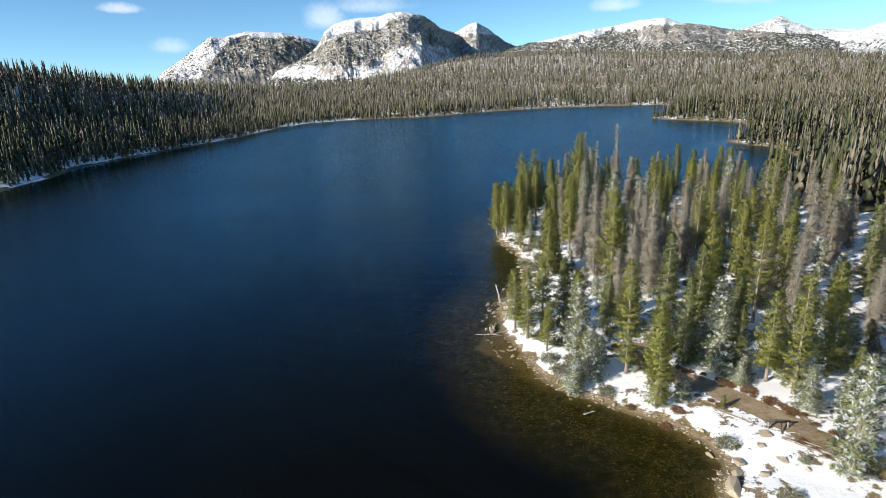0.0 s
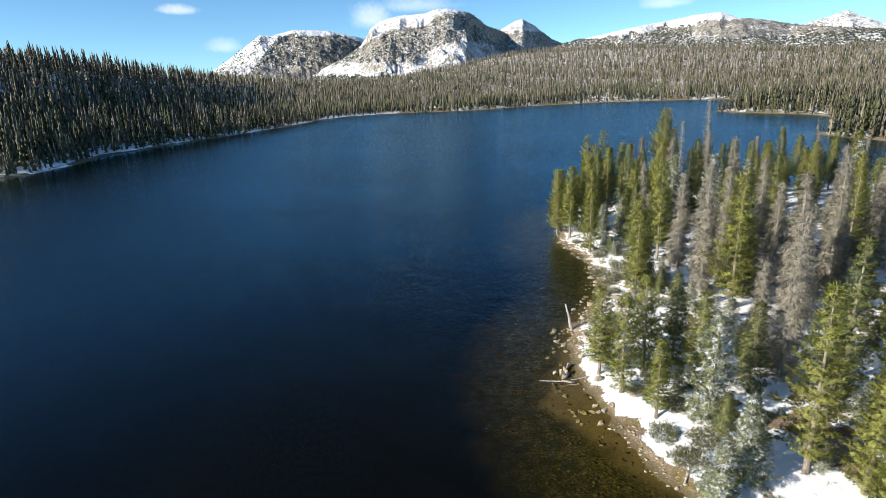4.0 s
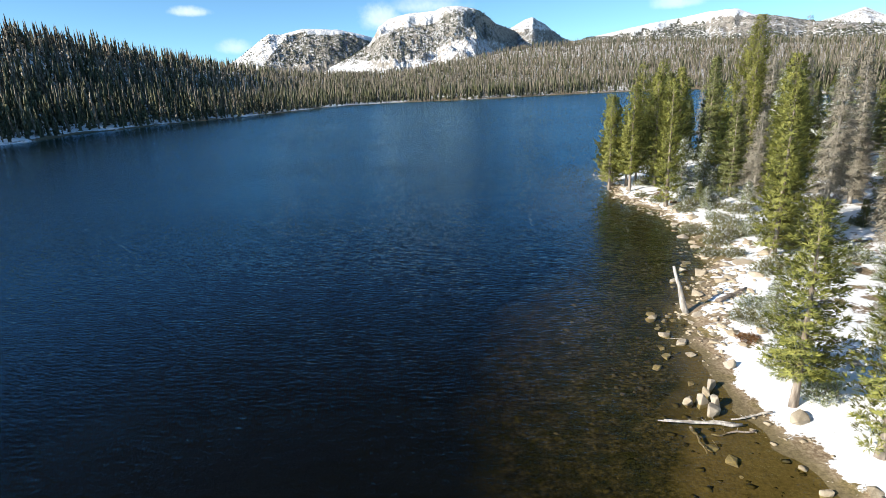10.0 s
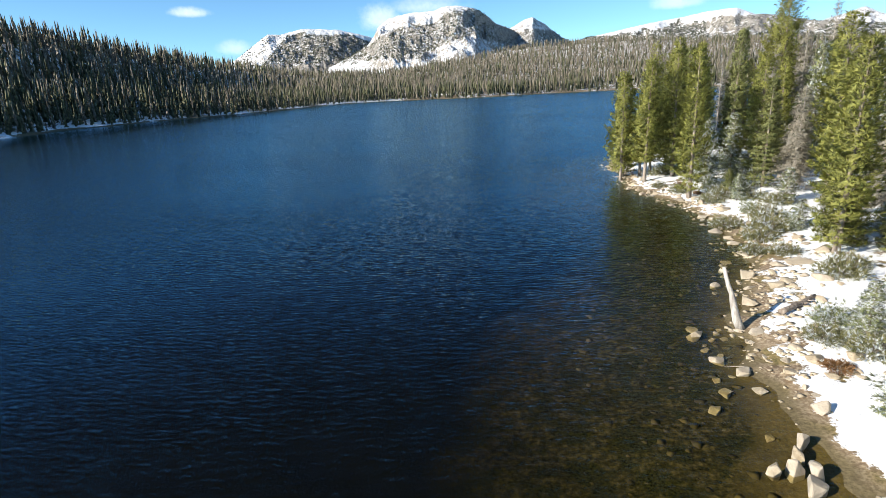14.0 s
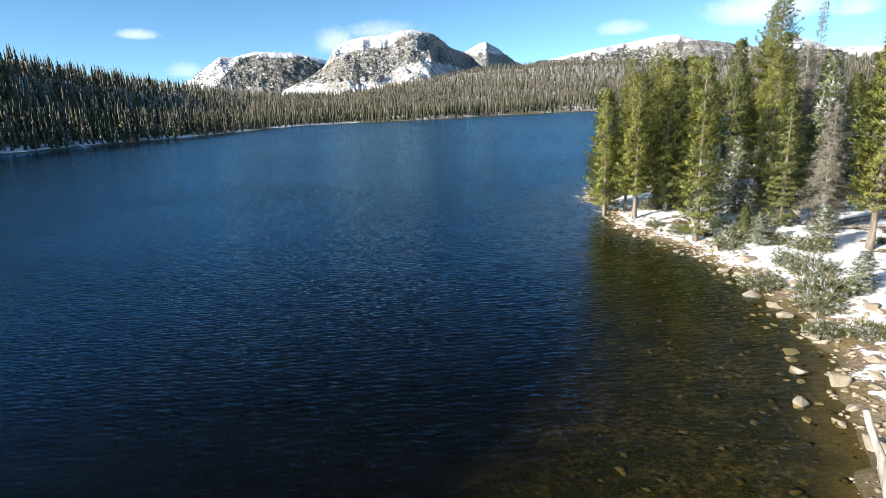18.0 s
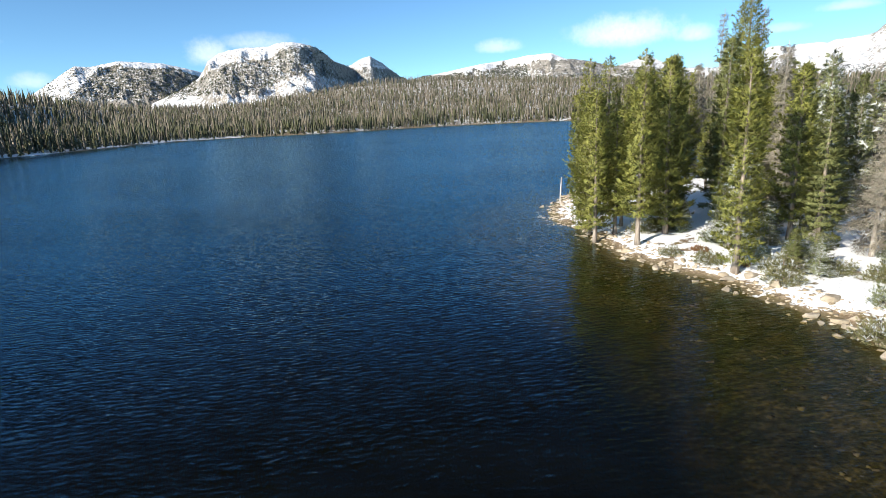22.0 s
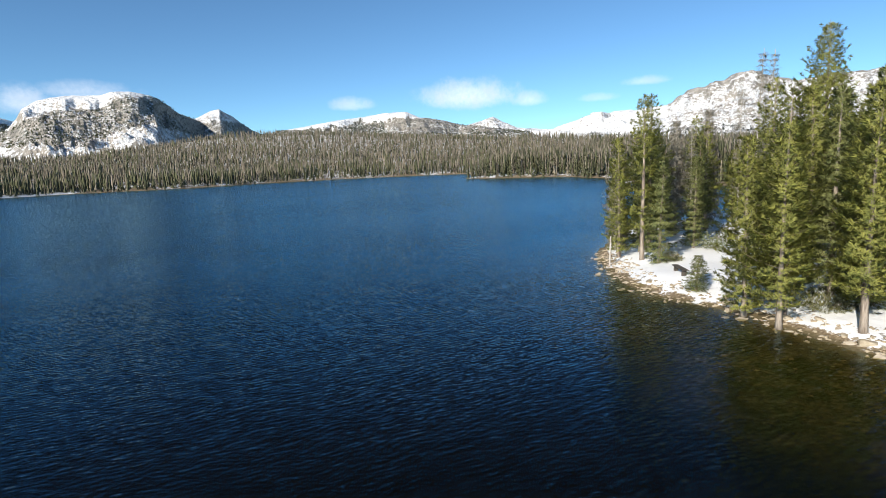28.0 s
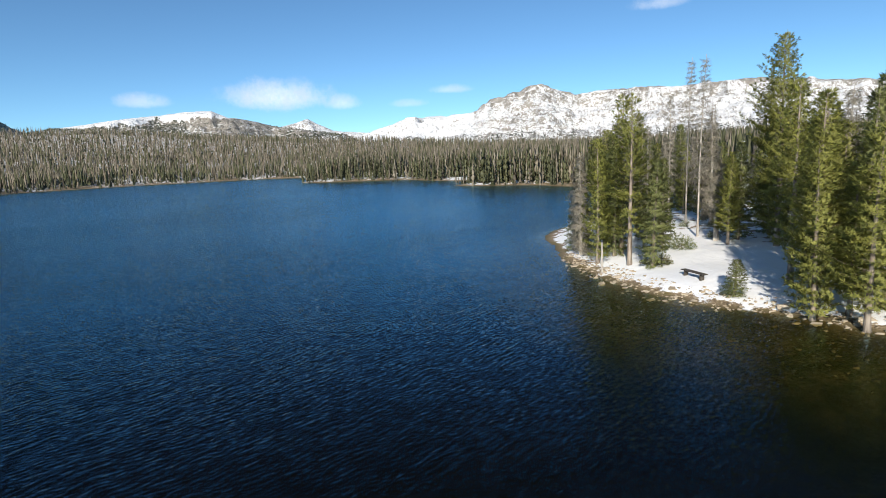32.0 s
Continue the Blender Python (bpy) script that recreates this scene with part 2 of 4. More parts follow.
def rock_material():
    m, n, bsdf, out, pos = material("lichen_granite")
    c = n.tree.nodes.new("ShaderNodeTexCoord").outputs["Object"]
    a, f = n.noise(1.7, 5, 0.6, c), n.noise(14, 4, 0.6, c)
    col = n.ramp(a, (0.3, (0.23, 0.18, 0.115)), (0.5, (0.36, 0.295, 0.20)), (0.7, (0.50, 0.43, 0.325)))
    col = n.mix(n.step(f, 0.56, 0.70), col, (0.17, 0.14, 0.10))
    col = n.mix(n.math("MULTIPLY", one(n), 0.5), col, (0.42, 0.37, 0.31))
    n.put(bsdf.inputs["Base Color"], col)
    bsdf.inputs["Roughness"].default_value = 0.85
    relief(n, bsdf, n.math("ADD", a, n.math("MULTIPLY", f, 0.3)), 0.6, 0.08)
    return m


# stones under water: a darker brown than those on the bank
def sunken_material():
    m, n, bsdf, out, pos = material("dark_sunken_stone")
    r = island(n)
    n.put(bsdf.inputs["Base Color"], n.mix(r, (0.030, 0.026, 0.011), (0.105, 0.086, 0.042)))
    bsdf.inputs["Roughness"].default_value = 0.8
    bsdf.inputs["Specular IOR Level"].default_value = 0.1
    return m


def wood_material(name, dark, light, scale=6.0):
    m, n, bsdf, out, pos = material(name)
    c = n.tree.nodes.new("ShaderNodeTexCoord").outputs["Object"]
    mp = n.tree.nodes.new("ShaderNodeMapping")
    mp.inputs["Scale"].default_value = (1, 1, 0.12)
    n.put(mp.inputs["Vector"], c)
    a = n.noise(scale, 5, 0.65, mp.outputs[0])
    b = n.noise(1.3, 3, 0.5, c)
    col = n.mix(n.step(a, 0.35, 0.65), dark, light)
    col = n.mix(n.math("MULTIPLY", n.step(b, 0.5, 0.7), 0.5), col, tuple(0.55 * q for q in dark))
    n.put(bsdf.inputs["Base Color"], col)
    bsdf.inputs["Roughness"].default_value = 0.85
    relief(n, bsdf, a, 0.5, 0.02)
    return m


def mountain_material():
    m, n, bsdf, out, pos = material("snow_dusted_quartzite")
    geo = n.tree.nodes.new("ShaderNodeNewGeometry")
    nz = n.vmath("DOT_PRODUCT", geo.outputs["Normal"], (0, 0, 1))
    big, mid, fine = n.noise(0.006, 5, 0.6, pos), n.noise(0.025, 6, 0.65, pos), n.noise(0.11, 4, 0.65, pos)
    mp = n.tree.nodes.new("ShaderNodeMapping")
    mp.inputs["Scale"].default_value = (0.25, 0.25, 2.5)
    n.put(mp.inputs["Vector"], pos)
    strata = n.noise(0.02, 4, 0.6, mp.outputs[0])
    rock = n.ramp(mid, (0.3, (0.15, 0.138, 0.122)), (0.5, (0.27, 0.25, 0.22)), (0.7, (0.41, 0.385, 0.345)))
    rock = n.mix(n.step(strata, 0.42, 0.62, 0.0, 0.55), rock, (0.31, 0.275, 0.23))
    snowy = attribute(n, "snow")
    amount = n.math("ADD", n.math("MULTIPLY", n.math("SUBTRACT", nz, 0.80), 0.9),
                    n.math("ADD", n.math("MULTIPLY", n.math("SUBTRACT", fine, 0.5), 2.6), n.math("MULTIPLY", n.math("SUBTRACT", mid, 0.5), 1.5)))
    amount = n.math("ADD", amount, snowy)
    snow = n.step(amount, 0.10, 0.26)
    col = n.mix(snow, rock, (0.74, 0.75, 0.76))
    # scattered dwarf trees on the flanks
    woods = n.math("ADD", attribute(n, "woods"), n.math("MULTIPLY", n.math("SUBTRACT", n.noise(0.09, 3, 0.75, pos), 0.5), 2.4))
    col = n.mix(n.step(woods, 0.20, 0.30), col, (0.046, 0.052, 0.040))
    n.put(bsdf.inputs["Base Color"], col)
    bsdf.inputs["Roughness"].default_value = 0.9
    relief(n, bsdf, n.math("ADD", mid, n.math("MULTIPLY", fine, 0.4)), 0.8, 18.0)
    return m


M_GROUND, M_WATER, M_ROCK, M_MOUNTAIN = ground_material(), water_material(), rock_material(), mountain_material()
M_SUNKEN = sunken_material()
M_PINE = foliage("pine_needles", (0.115, 0.132, 0.032), (0.405, 0.405, 0.100), 0.0, 0.32)
M_FIR = foliage("fir_needles", (0.095, 0.115, 0.042), (0.33, 0.35, 0.125), 0.0, 0.32)
M_FROST = foliage("frosted_fir_needles", (0.115, 0.140, 0.066), (0.36, 0.385, 0.180), 0.32, 0.30)
M_DEAD = foliage("dead_needles", (0.185, 0.165, 0.125), (0.46, 0.42, 0.335), 0.0, 0.30)
M_WILLOW = foliage("frosted_willow_twigs", (0.13, 0.140, 0.060), (0.32, 0.30, 0.140), 0.20, 0.3)
M_RUST = foliage("rusty_twigs", (0.12, 0.060, 0.024), (0.36, 0.20, 0.085), 0.05)
M_FOREST = foliage("far_conifers", (0.036, 0.043, 0.021), (0.125, 0.128, 0.064), 0.0, 0.12)
M_FOREST_DEAD = foliage("far_dead_conifers", (0.100, 0.086, 0.063), (0.275, 0.240, 0.180), 0.0, 0.12)
M_BARK = wood_material("pine_bark", (0.14, 0.108, 0.082), (0.38, 0.32, 0.26))
M_SILVER = wood_material("silvered_wood", (0.26, 0.23, 0.20), (0.56, 0.52, 0.46))
M_PLANK = wood_material("dark_bench_plank", (0.03, 0.025, 0.02), (0.10, 0.085, 0.07))


# ---- plan of the lake, metres ----
LAKE = [(24, -69), (28, -35), (24, 6), (20, 25), (18.3, 32), (20, 34.2), (19, 38.8), (15.9, 41.3), (12.2, 44.2), (9.2, 46.8), (7.4, 51.5), (6.2, 57),
        (5.4, 60), (5.5, 63), (5.8, 66.7), (6.2, 68.6), (8.6, 72.9), (10.7, 78.2), (11.3, 83.6), (11.3, 87.4), (10.8, 91.5), (9.3, 96), (8.8, 100.5),
        (9.9, 104.8), (9.4, 109.8), (10.3, 114.6), (12.7, 118.8), (16.9, 125), (23, 130), (32, 136), (58, 142), (83, 139), (104, 155), (115, 172), (120, 190),
        (127, 207), (121, 241), (136, 248), (153, 264), (160, 287), (172, 333), (144, 384), (155, 405), (196, 460), (225, 560), (130, 600), (50, 578),
        (-17, 530), (-90, 525), (-134, 480), (-142, 385), (-151, 327), (-160, 281), (-166, 246), (-162, 221), (-158, 203), (-156, 170), (-150, 115), (-138, 0),
        (-100, -90), (-25, -130)]


def smooth_ring(points, parts=5):
    """A Catmull-Rom curve through a closed ring of points."""
    p = np.array(points, float)
    a, b, c, d = np.roll(p, 1, 0), p, np.roll(p, -1, 0), np.roll(p, -2, 0)
    out = []
    for k in range(parts):
        t = k / parts
        out.append(0.5 * ((2 * b) + (c - a) * t + (2 * a - 5 * b + 4 * c - d) * t * t + (3 * b - a - 3 * c + d) * t ** 3))
    return np.stack(out, 1).reshape(-1, 2)


RING = smooth_ring(LAKE)


def shore_distance(x, y):
    """Metres from the waterline: over 0 on land, under 0 on the lake."""
    x, y = np.ravel(x).astype(float), np.ravel(y).astype(float)
    best, inside = np.full(x.shape, 1e9), np.zeros(x.shape, bool)
    for (ax, ay), (bx, by) in zip(RING, np.roll(RING, -1, 0)):
        ex, ey = bx - ax, by - ay
        t = np.clip(((x - ax) * ex + (y - ay) * ey) / (ex * ex + ey * ey), 0, 1)
        best = np.minimum(best, (x - ax - t * ex) ** 2 + (y - ay - t * ey) ** 2)
        if ay != by:
            inside ^= ((ay > y) != (by > y)) & (x < (bx - ax) * (y - ay) / (by - ay) + ax)
    return np.where(inside, -1, 1) * np.sqrt(best)


# the wooded rise round the lake, seen from its middle: azimuth, distance of the crest, its height
CREST = np.array([(-180, 500, 20), (-70, 330, 48), (-43, 340, 42), (-31, 430, 35), (-25, 580, 31), (-20, 760, 28), (-10, 900, 30), (-3, 1050, 56), (3, 1150, 76),
                  (12, 1150, 78), (20, 1150, 72), (30, 1000, 48), (46, 800, 28), (60, 620, 18), (90, 500, 14), (180, 500, 20)], float)


def wave(x, y, s, k=0):
    return (np.sin(x / s + 1.7 * k) * np.cos(y / s * 1.13 - k) + 0.6 * np.sin((x * 0.7 + y * 0.9) / s * 1.9 + k * 2.1) + 0.4 * np.cos((x - y * 0.8) / s * 3.1 + k)) / 2.0


TRAIL = [(38, 24), (31, 32), (28.2, 36.5), (26.3, 40.5), (23.8, 44.0), (20.5, 47.2), (19.2, 52)]


def line_distance(points, x, y):
    best = np.full(np.shape(x), 1e9)
    for (ax, ay), (bx, by) in zip(points, points[1:]):
        ex, ey = bx - ax, by - ay
        t = np.clip(((x - ax) * ex + (y - ay) * ey) / (ex * ex + ey * ey), 0, 1)
        best = np.minimum(best, np.hypot(x - ax - t * ex, y - ay - t * ey))
    return best


def land(x, y):
    """Height of the ground and the lake bed, and the distance from the waterline."""
    x, y = np.ravel(np.asarray(x, float)), np.ravel(np.asarray(y, float))
    d = shore_distance(x, y)
    near = np.exp(-((x - 15) ** 2 + (y - 70) ** 2) / 90 ** 2)
    d = d + near * (0.45 * wave(x, y, 1.1) + 0.3 * wave(x, y, 0.5, 2)) + (1 - near) * 2.0 * wave(x, y, 9, 1)
    r, az = np.hypot(x + 3, y - 46), np.degrees(np.arctan2(x + 3, y - 46))
    far, high = np.interp(az, CREST[:, 0], CREST[:, 1]), np.interp(az, CREST[:, 0], CREST[:, 2])
    w = np.clip(d, 0, None) / (np.clip(d, 0, None) + np.clip(far - r, 1, None))
    up = high * np.where(r > far, 1 - 0.25 * np.clip((r - far) / far, 0, 2), w ** np.interp(az, [-30, -15], [1.22, 1.1]))
    up = up + np.clip(d / 60, 0, 1) * (2.2 * wave(x, y, 34, 3) + 4.5 * wave(x, y, 120, 4) * np.clip(r / 600, 0, 1))
    lip = 0.75 * (1 - np.exp(-np.clip(d, 0, None) / 3.2)) + 0.12 * wave(x, y, 2.3, 5) * np.clip(d / 2, 0, 1)
    bed = np.where(d > -9, 0.12 * d, -1.08 + 0.22 * (d + 9))
    bed = np.maximum(bed, -7) + 0.05 * wave(x, y, 1.3, 6) * np.clip(-d / 2, 0, 1)
    z = np.where(d > 0, lip + np.clip(up, 0, None), bed)
    return z, d


# the near land on a half-metre grid, to look places up quickly
NEAR_X, NEAR_Y = np.arange(-10, 80.1, 0.5), np.arange(0, 150.1, 0.5)
_gx, _gy = np.meshgrid(NEAR_X, NEAR_Y)
NEAR_Z = land(_gx, _gy)[0].reshape(_gx.shape)
NEAR_D = shore_distance(_gx, _gy).reshape(_gx.shape)


def looked_up(table, x, y):
    u, v = (x + 10) * 2, y * 2
    i, j = min(max(int(u), 0), table.shape[1] - 2), min(max(int(v), 0), table.shape[0] - 2)
    a, b = u - i, v - j
    return float((table[j, i] * (1 - a) + table[j, i + 1] * a) * (1 - b) + (table[j + 1, i] * (1 - a) + table[j + 1, i + 1] * a) * b)


def height(x, y):
    return looked_up(NEAR_Z, x, y)


def bank(x, y):
    """Metres from the waterline at one place of the near land."""
    return looked_up(NEAR_D, x, y)


def axis(fine_lo, fine_hi, step, lo, hi, grow=1.07):
    mid = list(np.arange(fine_lo, fine_hi + step / 2, step))
    left, right, s = [], [], step
    v = fine_lo
    while v > lo:
        s *= grow
        v -= s
        left.append(v)
    s, v = step, mid[-1]
    while v < hi:
        s *= grow
        v += s
        right.append(v)
    return np.array(left[::-1] + mid + right)


def mesh_grid(name, X, Y, Z, mat, attributes=()):
    """A sheet from a grid of places."""
    rows, cols = X.shape
    me = bpy.data.meshes.new(name)
    k = np.arange(rows * cols).reshape(rows, cols)
    quads = np.stack([k[:-1, :-1], k[:-1, 1:], k[1:, 1:], k[1:, :-1]], -1).reshape(-1, 4)
    fill(me, np.stack([X, Y, Z], -1).reshape(-1, 3), quads)
    for key, values in attributes:
        me.attributes.new(key, "FLOAT", "POINT").data.foreach_set("value", np.ravel(values).astype(np.float32))
    me.polygons.foreach_set("use_smooth", np.ones(len(quads), bool))
    me.materials.append(mat)
    return me


def fill(me, verts, faces):
    """Puts verts and faces of one size into an empty mesh."""
    faces = np.asarray(faces)
    n, size = faces.shape
    me.vertices.add(len(verts))
    me.vertices.foreach_set("co", np.asarray(verts, np.float32).ravel())
    me.loops.add(n * size)
    me.loops.foreach_set("vertex_index", faces.astype(np.int32).ravel())
    me.polygons.add(n)
    me.polygons.foreach_set("loop_start", np.arange(0, n * size, size, dtype=np.int32))
    me.polygons.foreach_set("loop_total", np.full(n, size, np.int32))
    me.update(calc_edges=True)


def build_ground():
    xs, ys = axis(-6, 42, 0.42, -4600, 4600), axis(22, 134, 0.42, -3000, 4800)
    X, Y = np.meshgrid(xs, ys)
    z, d = land(X, Y)
    trail = np.clip(2.0 - line_distance(TRAIL, X, Y) / 0.65, 0, 1)
    away = np.clip((np.hypot(X - 15, Y - 70) - 90) / 80, 0, 1)
    far_d = np.clip(d.reshape(X.shape), 0, None)
    drift = 0.045 - 0.073 * away + away * (0.10 * np.exp(-far_d / 14) + 0.10 * np.exp(-far_d / 5) * (X < -100)) * (0.7 + 2.6 * wave(X, Y, 13, 2)) - 0.25 * away * np.exp(-far_d / 2.5) * (X > -100) + 0.12 * np.exp(-((X - 21) ** 2 + (Y - 115.5) ** 2) / 40) + 0.13 * np.exp(-((X - 14.5) ** 2 + (Y - 110) ** 2) / 60) + 0.14 * np.exp(-((X - 7.6) ** 2 / 7 + (Y - 60.5) ** 2 / 20)) \
        + 0.015 * np.exp(-((X - 24) ** 2 + (Y - 36) ** 2) / 40) + 0.07 * np.exp(-((X - 19) ** 2 + (Y - 97) ** 2) / 90) + 0.05 * np.exp(-((X - 10.5) ** 2 + (Y - 104) ** 2) / 12)
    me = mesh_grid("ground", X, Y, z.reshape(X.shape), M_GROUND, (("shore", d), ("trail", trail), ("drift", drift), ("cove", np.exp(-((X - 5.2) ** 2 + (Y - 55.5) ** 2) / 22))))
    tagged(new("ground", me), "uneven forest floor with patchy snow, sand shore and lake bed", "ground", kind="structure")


build_ground()


def build_water():
    X, Y = np.meshgrid(np.linspace(-260, 300, 57), np.linspace(-200, 680, 89))
    me = mesh_grid("water", X, Y, 0 * X, M_WATER)
    tagged(new("water", me), "dark blue lake water with small wind ripples", "lake", kind="structure")


build_water()


# ---- far conifers ----
def cone_tree(rng, levels, sides, width):
    """One ragged conifer, one metre high, as a single connected shell."""
    verts, faces = [], []
    n = levels * 2
    for i in range(n):
        level, upper = divmod(i, 2)
        z = 0.04 + 0.9 * (level + (0.62 if upper else 0.0)) / levels
        r = width * (1 - z) * (0.36 if upper else 1.15) + 0.012
        for k in range(sides):
            a = 2 * math.pi * (k + 0.5 * (i % 3)) / sides
            q = r * rng.uniform(0.4, 1.45)
            verts.append((q * math.cos(a), q * math.sin(a), z + rng.uniform(-0.05, 0.05)))
    verts.append((rng.uniform(-0.01, 0.01), rng.uniform(-0.01, 0.01), 1.0))
    for i in range(n - 1):
        for k in range(sides):
            a, b, c, d = i * sides + k, i * sides + (k + 1) % sides, (i + 1) * sides + (k + 1) % sides, (i + 1) * sides + k
            faces += [(a, b, c), (a, c, d)]
    for k in range(sides):
        faces.append(((n - 1) * sides + k, (n - 1) * sides + (k + 1) % sides, len(verts) - 1))
    return np.array(verts), np.array(faces)


def scatter(name, spots, heights, templates, mat, label, rng):
    """Many far trees in one mesh."""
    vs, fs, base = [], [], 0
    for (x, y, z), h in zip(spots, heights):
        v, f = templates[rng.integers(len(templates))]
        a, w = rng.uniform(0, 6.28), h * rng.uniform(0.8, 1.25)
        c, s = math.cos(a), math.sin(a)
        lean = rng.normal(0, 0.02, 2)
        q = np.stack([(v[:, 0] * c - v[:, 1] * s) * w + lean[0] * v[:, 2] * h + x, (v[:, 0] * s + v[:, 1] * c) * w + lean[1] * v[:, 2] * h + y, v[:, 2] * h + z], -1)
        vs.append(q), fs.append(f + base)
        base += len(v)
    me = bpy.data.meshes.new(name)
    fill(me, np.concatenate(vs), np.concatenate(fs))
    me.materials.append(mat)
    return tagged(new(name, me), label, "forest", kind="stuff")


# ---- mountains ----
def value_noise(x, y, seed):
    """Smooth lattice noise from -1 to 1 on arrays."""
    ix, iy = np.floor(x).astype(np.int64), np.floor(y).astype(np.int64)
    u, v = x - ix, y - iy
    u, v = u * u * (3 - 2 * u), v * v * (3 - 2 * v)

    def corner(i, j):
        h = (i * 374761393 + j * 668265263 + seed * 144269504) & 0xFFFFFFFF
        h = ((h ^ (h >> 13)) * 1274126177) & 0xFFFFFFFF
        return ((h ^ (h >> 16)) & 0xFFFF) / 32767.5 - 1

    return (corner(ix, iy) * (1 - u) + corner(ix + 1, iy) * u) * (1 - v) + (corner(ix, iy + 1) * (1 - u) + corner(ix + 1, iy + 1) * u) * v


def ridged(x, y, size, seed, octaves=6, keep=0.64):
    """Sharp ribs and gullies of several sizes, about -1 to 1."""
    v, amp, total = 0.0, 1.0, 0.0
    for k in range(octaves):
        c, s = math.cos(k * 0.9), math.sin(k * 0.9)
        v = v + amp * (1 - 2 * np.abs(value_noise((x * c - y * s) / size, (x * s + y * c) / size, seed + 7 * k)))
        total += amp
        amp, size = amp * keep, size * 0.47
    return v / total


def mountain(label, dist, ridge, front, cover, cliff=0.0, rough=0.12, seed=0, cols=260, rows=110, back=0.5, ledges=0.0, trees=0, eye=(-3.0, 46.0)):
    """A mountain whose crest runs through azimuths, elevations (degrees, from the lake's middle) and metres by which it draws back.
    front: metres from the crest to the foot on the lake's side. cliff: how much of the fall lies in a steep upper band.
    cover: azimuth, elevation and way down to the cover of snow and of trees. ledges: height of the steps that hard beds make."""
    az, el, more = (np.array([p[k] for p in ridge], float) for k in range(3))
    A = np.linspace(az[0], az[-1], cols)
    H = np.interp(A, az, el)
    H = H + 0.05 * ridged(A, 0 * A, 1.3, seed, 5)
    D = dist + np.interp(A, az, more)
    H = D * np.tan(np.radians(H)) + 9
    v = np.linspace(-back, 1.25, rows)
    T, AZ = np.meshgrid(np.sign(v) * np.abs(v) ** 1.25, A, indexing="ij")
    S = np.abs(T)
    open_s = np.minimum(S * 4, 1)
    R = D[None] + 80 * value_noise(AZ * 0.3, 0 * AZ, seed + 1) + 14 * ridged(AZ, 0.8 * T, 0.7, seed + 2, 4) * open_s - T * front
    X, Y = eye[0] + R * np.sin(np.radians(AZ)), eye[1] + R * np.cos(np.radians(AZ))
    f = ridged(X, Y, front * 0.34, seed + 3)
    edge = 0.09 + 0.05 * value_noise(AZ * 1.1, 0 * AZ, seed + 5)
    k = np.clip((S - edge) / 0.13, 0, 1)
    fall = np.where(T >= 0, S ** 1.05 * (1 - cliff) + cliff * (0.62 * k * k * (3 - 2 * k) + 0.38 * S), 1.2 * S)
    foot = 20.0
    top = H[None] - foot
    Z = foot + top * (1 - np.minimum(fall, 1.5)) + rough * top * (f - 0.1) * (open_s * 0.95 + 0.05)
    if ledges:
        Z = Z + ledges * 0.16 * np.sin(2 * math.pi * (Z + 12 * value_noise(X / 90, Y / 90, seed + 8)) / ledges)
    ends = np.clip(np.minimum(np.arange(cols), np.arange(cols)[::-1]) / (0.05 * cols), 0, 1)
    Z = Z - (1 - ends[None]) * 30
    EL = np.degrees(np.arctan2(Z - 10, R))
    loose = value_noise(AZ * 1.1, EL * 1.6, seed + 11) * 0.45 + value_noise(AZ * 3.1, EL * 4.5, seed + 12) * 0.3
    snow, wood = cover(AZ + 0.5 * loose, EL + 0.55 * loose, T)
    snow = snow - 0.35 * f * (snow < 0.5)                  # snow lies in the gullies, the ribs are bare
    wood = np.where(T > -0.02, wood, -1.0)
    me = mesh_grid("mountain", X, Y, Z, M_MOUNTAIN, (("snow", snow), ("woods", wood)))
    ob = tagged(new("mountain", me), label, "mountain", "snowy mountains")
    if trees:
        # stunted conifers scattered over the flank
        rng = np.random.default_rng(seed)
        odds = (np.clip(wood * 2.2 + 0.25 * loose, 0, 1) * (T > 0.0)).ravel()
        pick = rng.choice(odds.size, trees, p=odds / odds.sum())
        jit = rng.normal(0, 3.0, (trees, 2))
        spots = np.stack([X.ravel()[pick] + jit[:, 0], Y.ravel()[pick] + jit[:, 1], Z.ravel()[pick] - 0.6], -1)
        shapes = [cone_tree(random.Random(i), 1, 5, 0.34) for i in range(5)]
        scatter("forest", spots, rng.uniform(4.5, 9.5, trees), shapes, M_FOREST, "stunted dark conifers scattered over a snowy mountain flank", rng)
    return ob


def curve(points):
    x, y = zip(*points)
    return lambda a: np.interp(a, x, y)


# how low the rock face, the talus below it and the snowy cap reach, by azimuth
FACE_FOOT = curve([(-14, 2.6), (-11.9, 3.0), (-9, 2.7), (-7.5, 2.9), (-5.7, 4.0), (-2.7, 4.7), (-0.3, 4.4), (2, 4.0)])
CAP_FOOT = curve([(-13, 4.2), (-11.5, 5.0), (-10, 5.7), (-8.0, 5.9), (-6.5, 6.1), (-5.2, 6.9), (-4, 7.2), (8, 7.5)])


def main_cover(a, e, t):
    face = e > FACE_FOOT(a)
    cap = e > CAP_FOOT(a)
    flank = a > -2.0 + (7.0 - e) * 0.75
    snow = np.where(cap, 0.42, np.where(face, 0.15, 0.40))
    wood = np.where(cap, -0.12, np.where(face, 0.15, -0.30))
    snow, wood = np.where(flank, -0.12, snow), np.where(flank, 0.10, wood)
    rim = (t < 0.025) & (a > -2.5)
    return np.where(rim, 0.7, snow), np.where(e < 1.7, 0.3, np.where(rim, -0.5, wood))


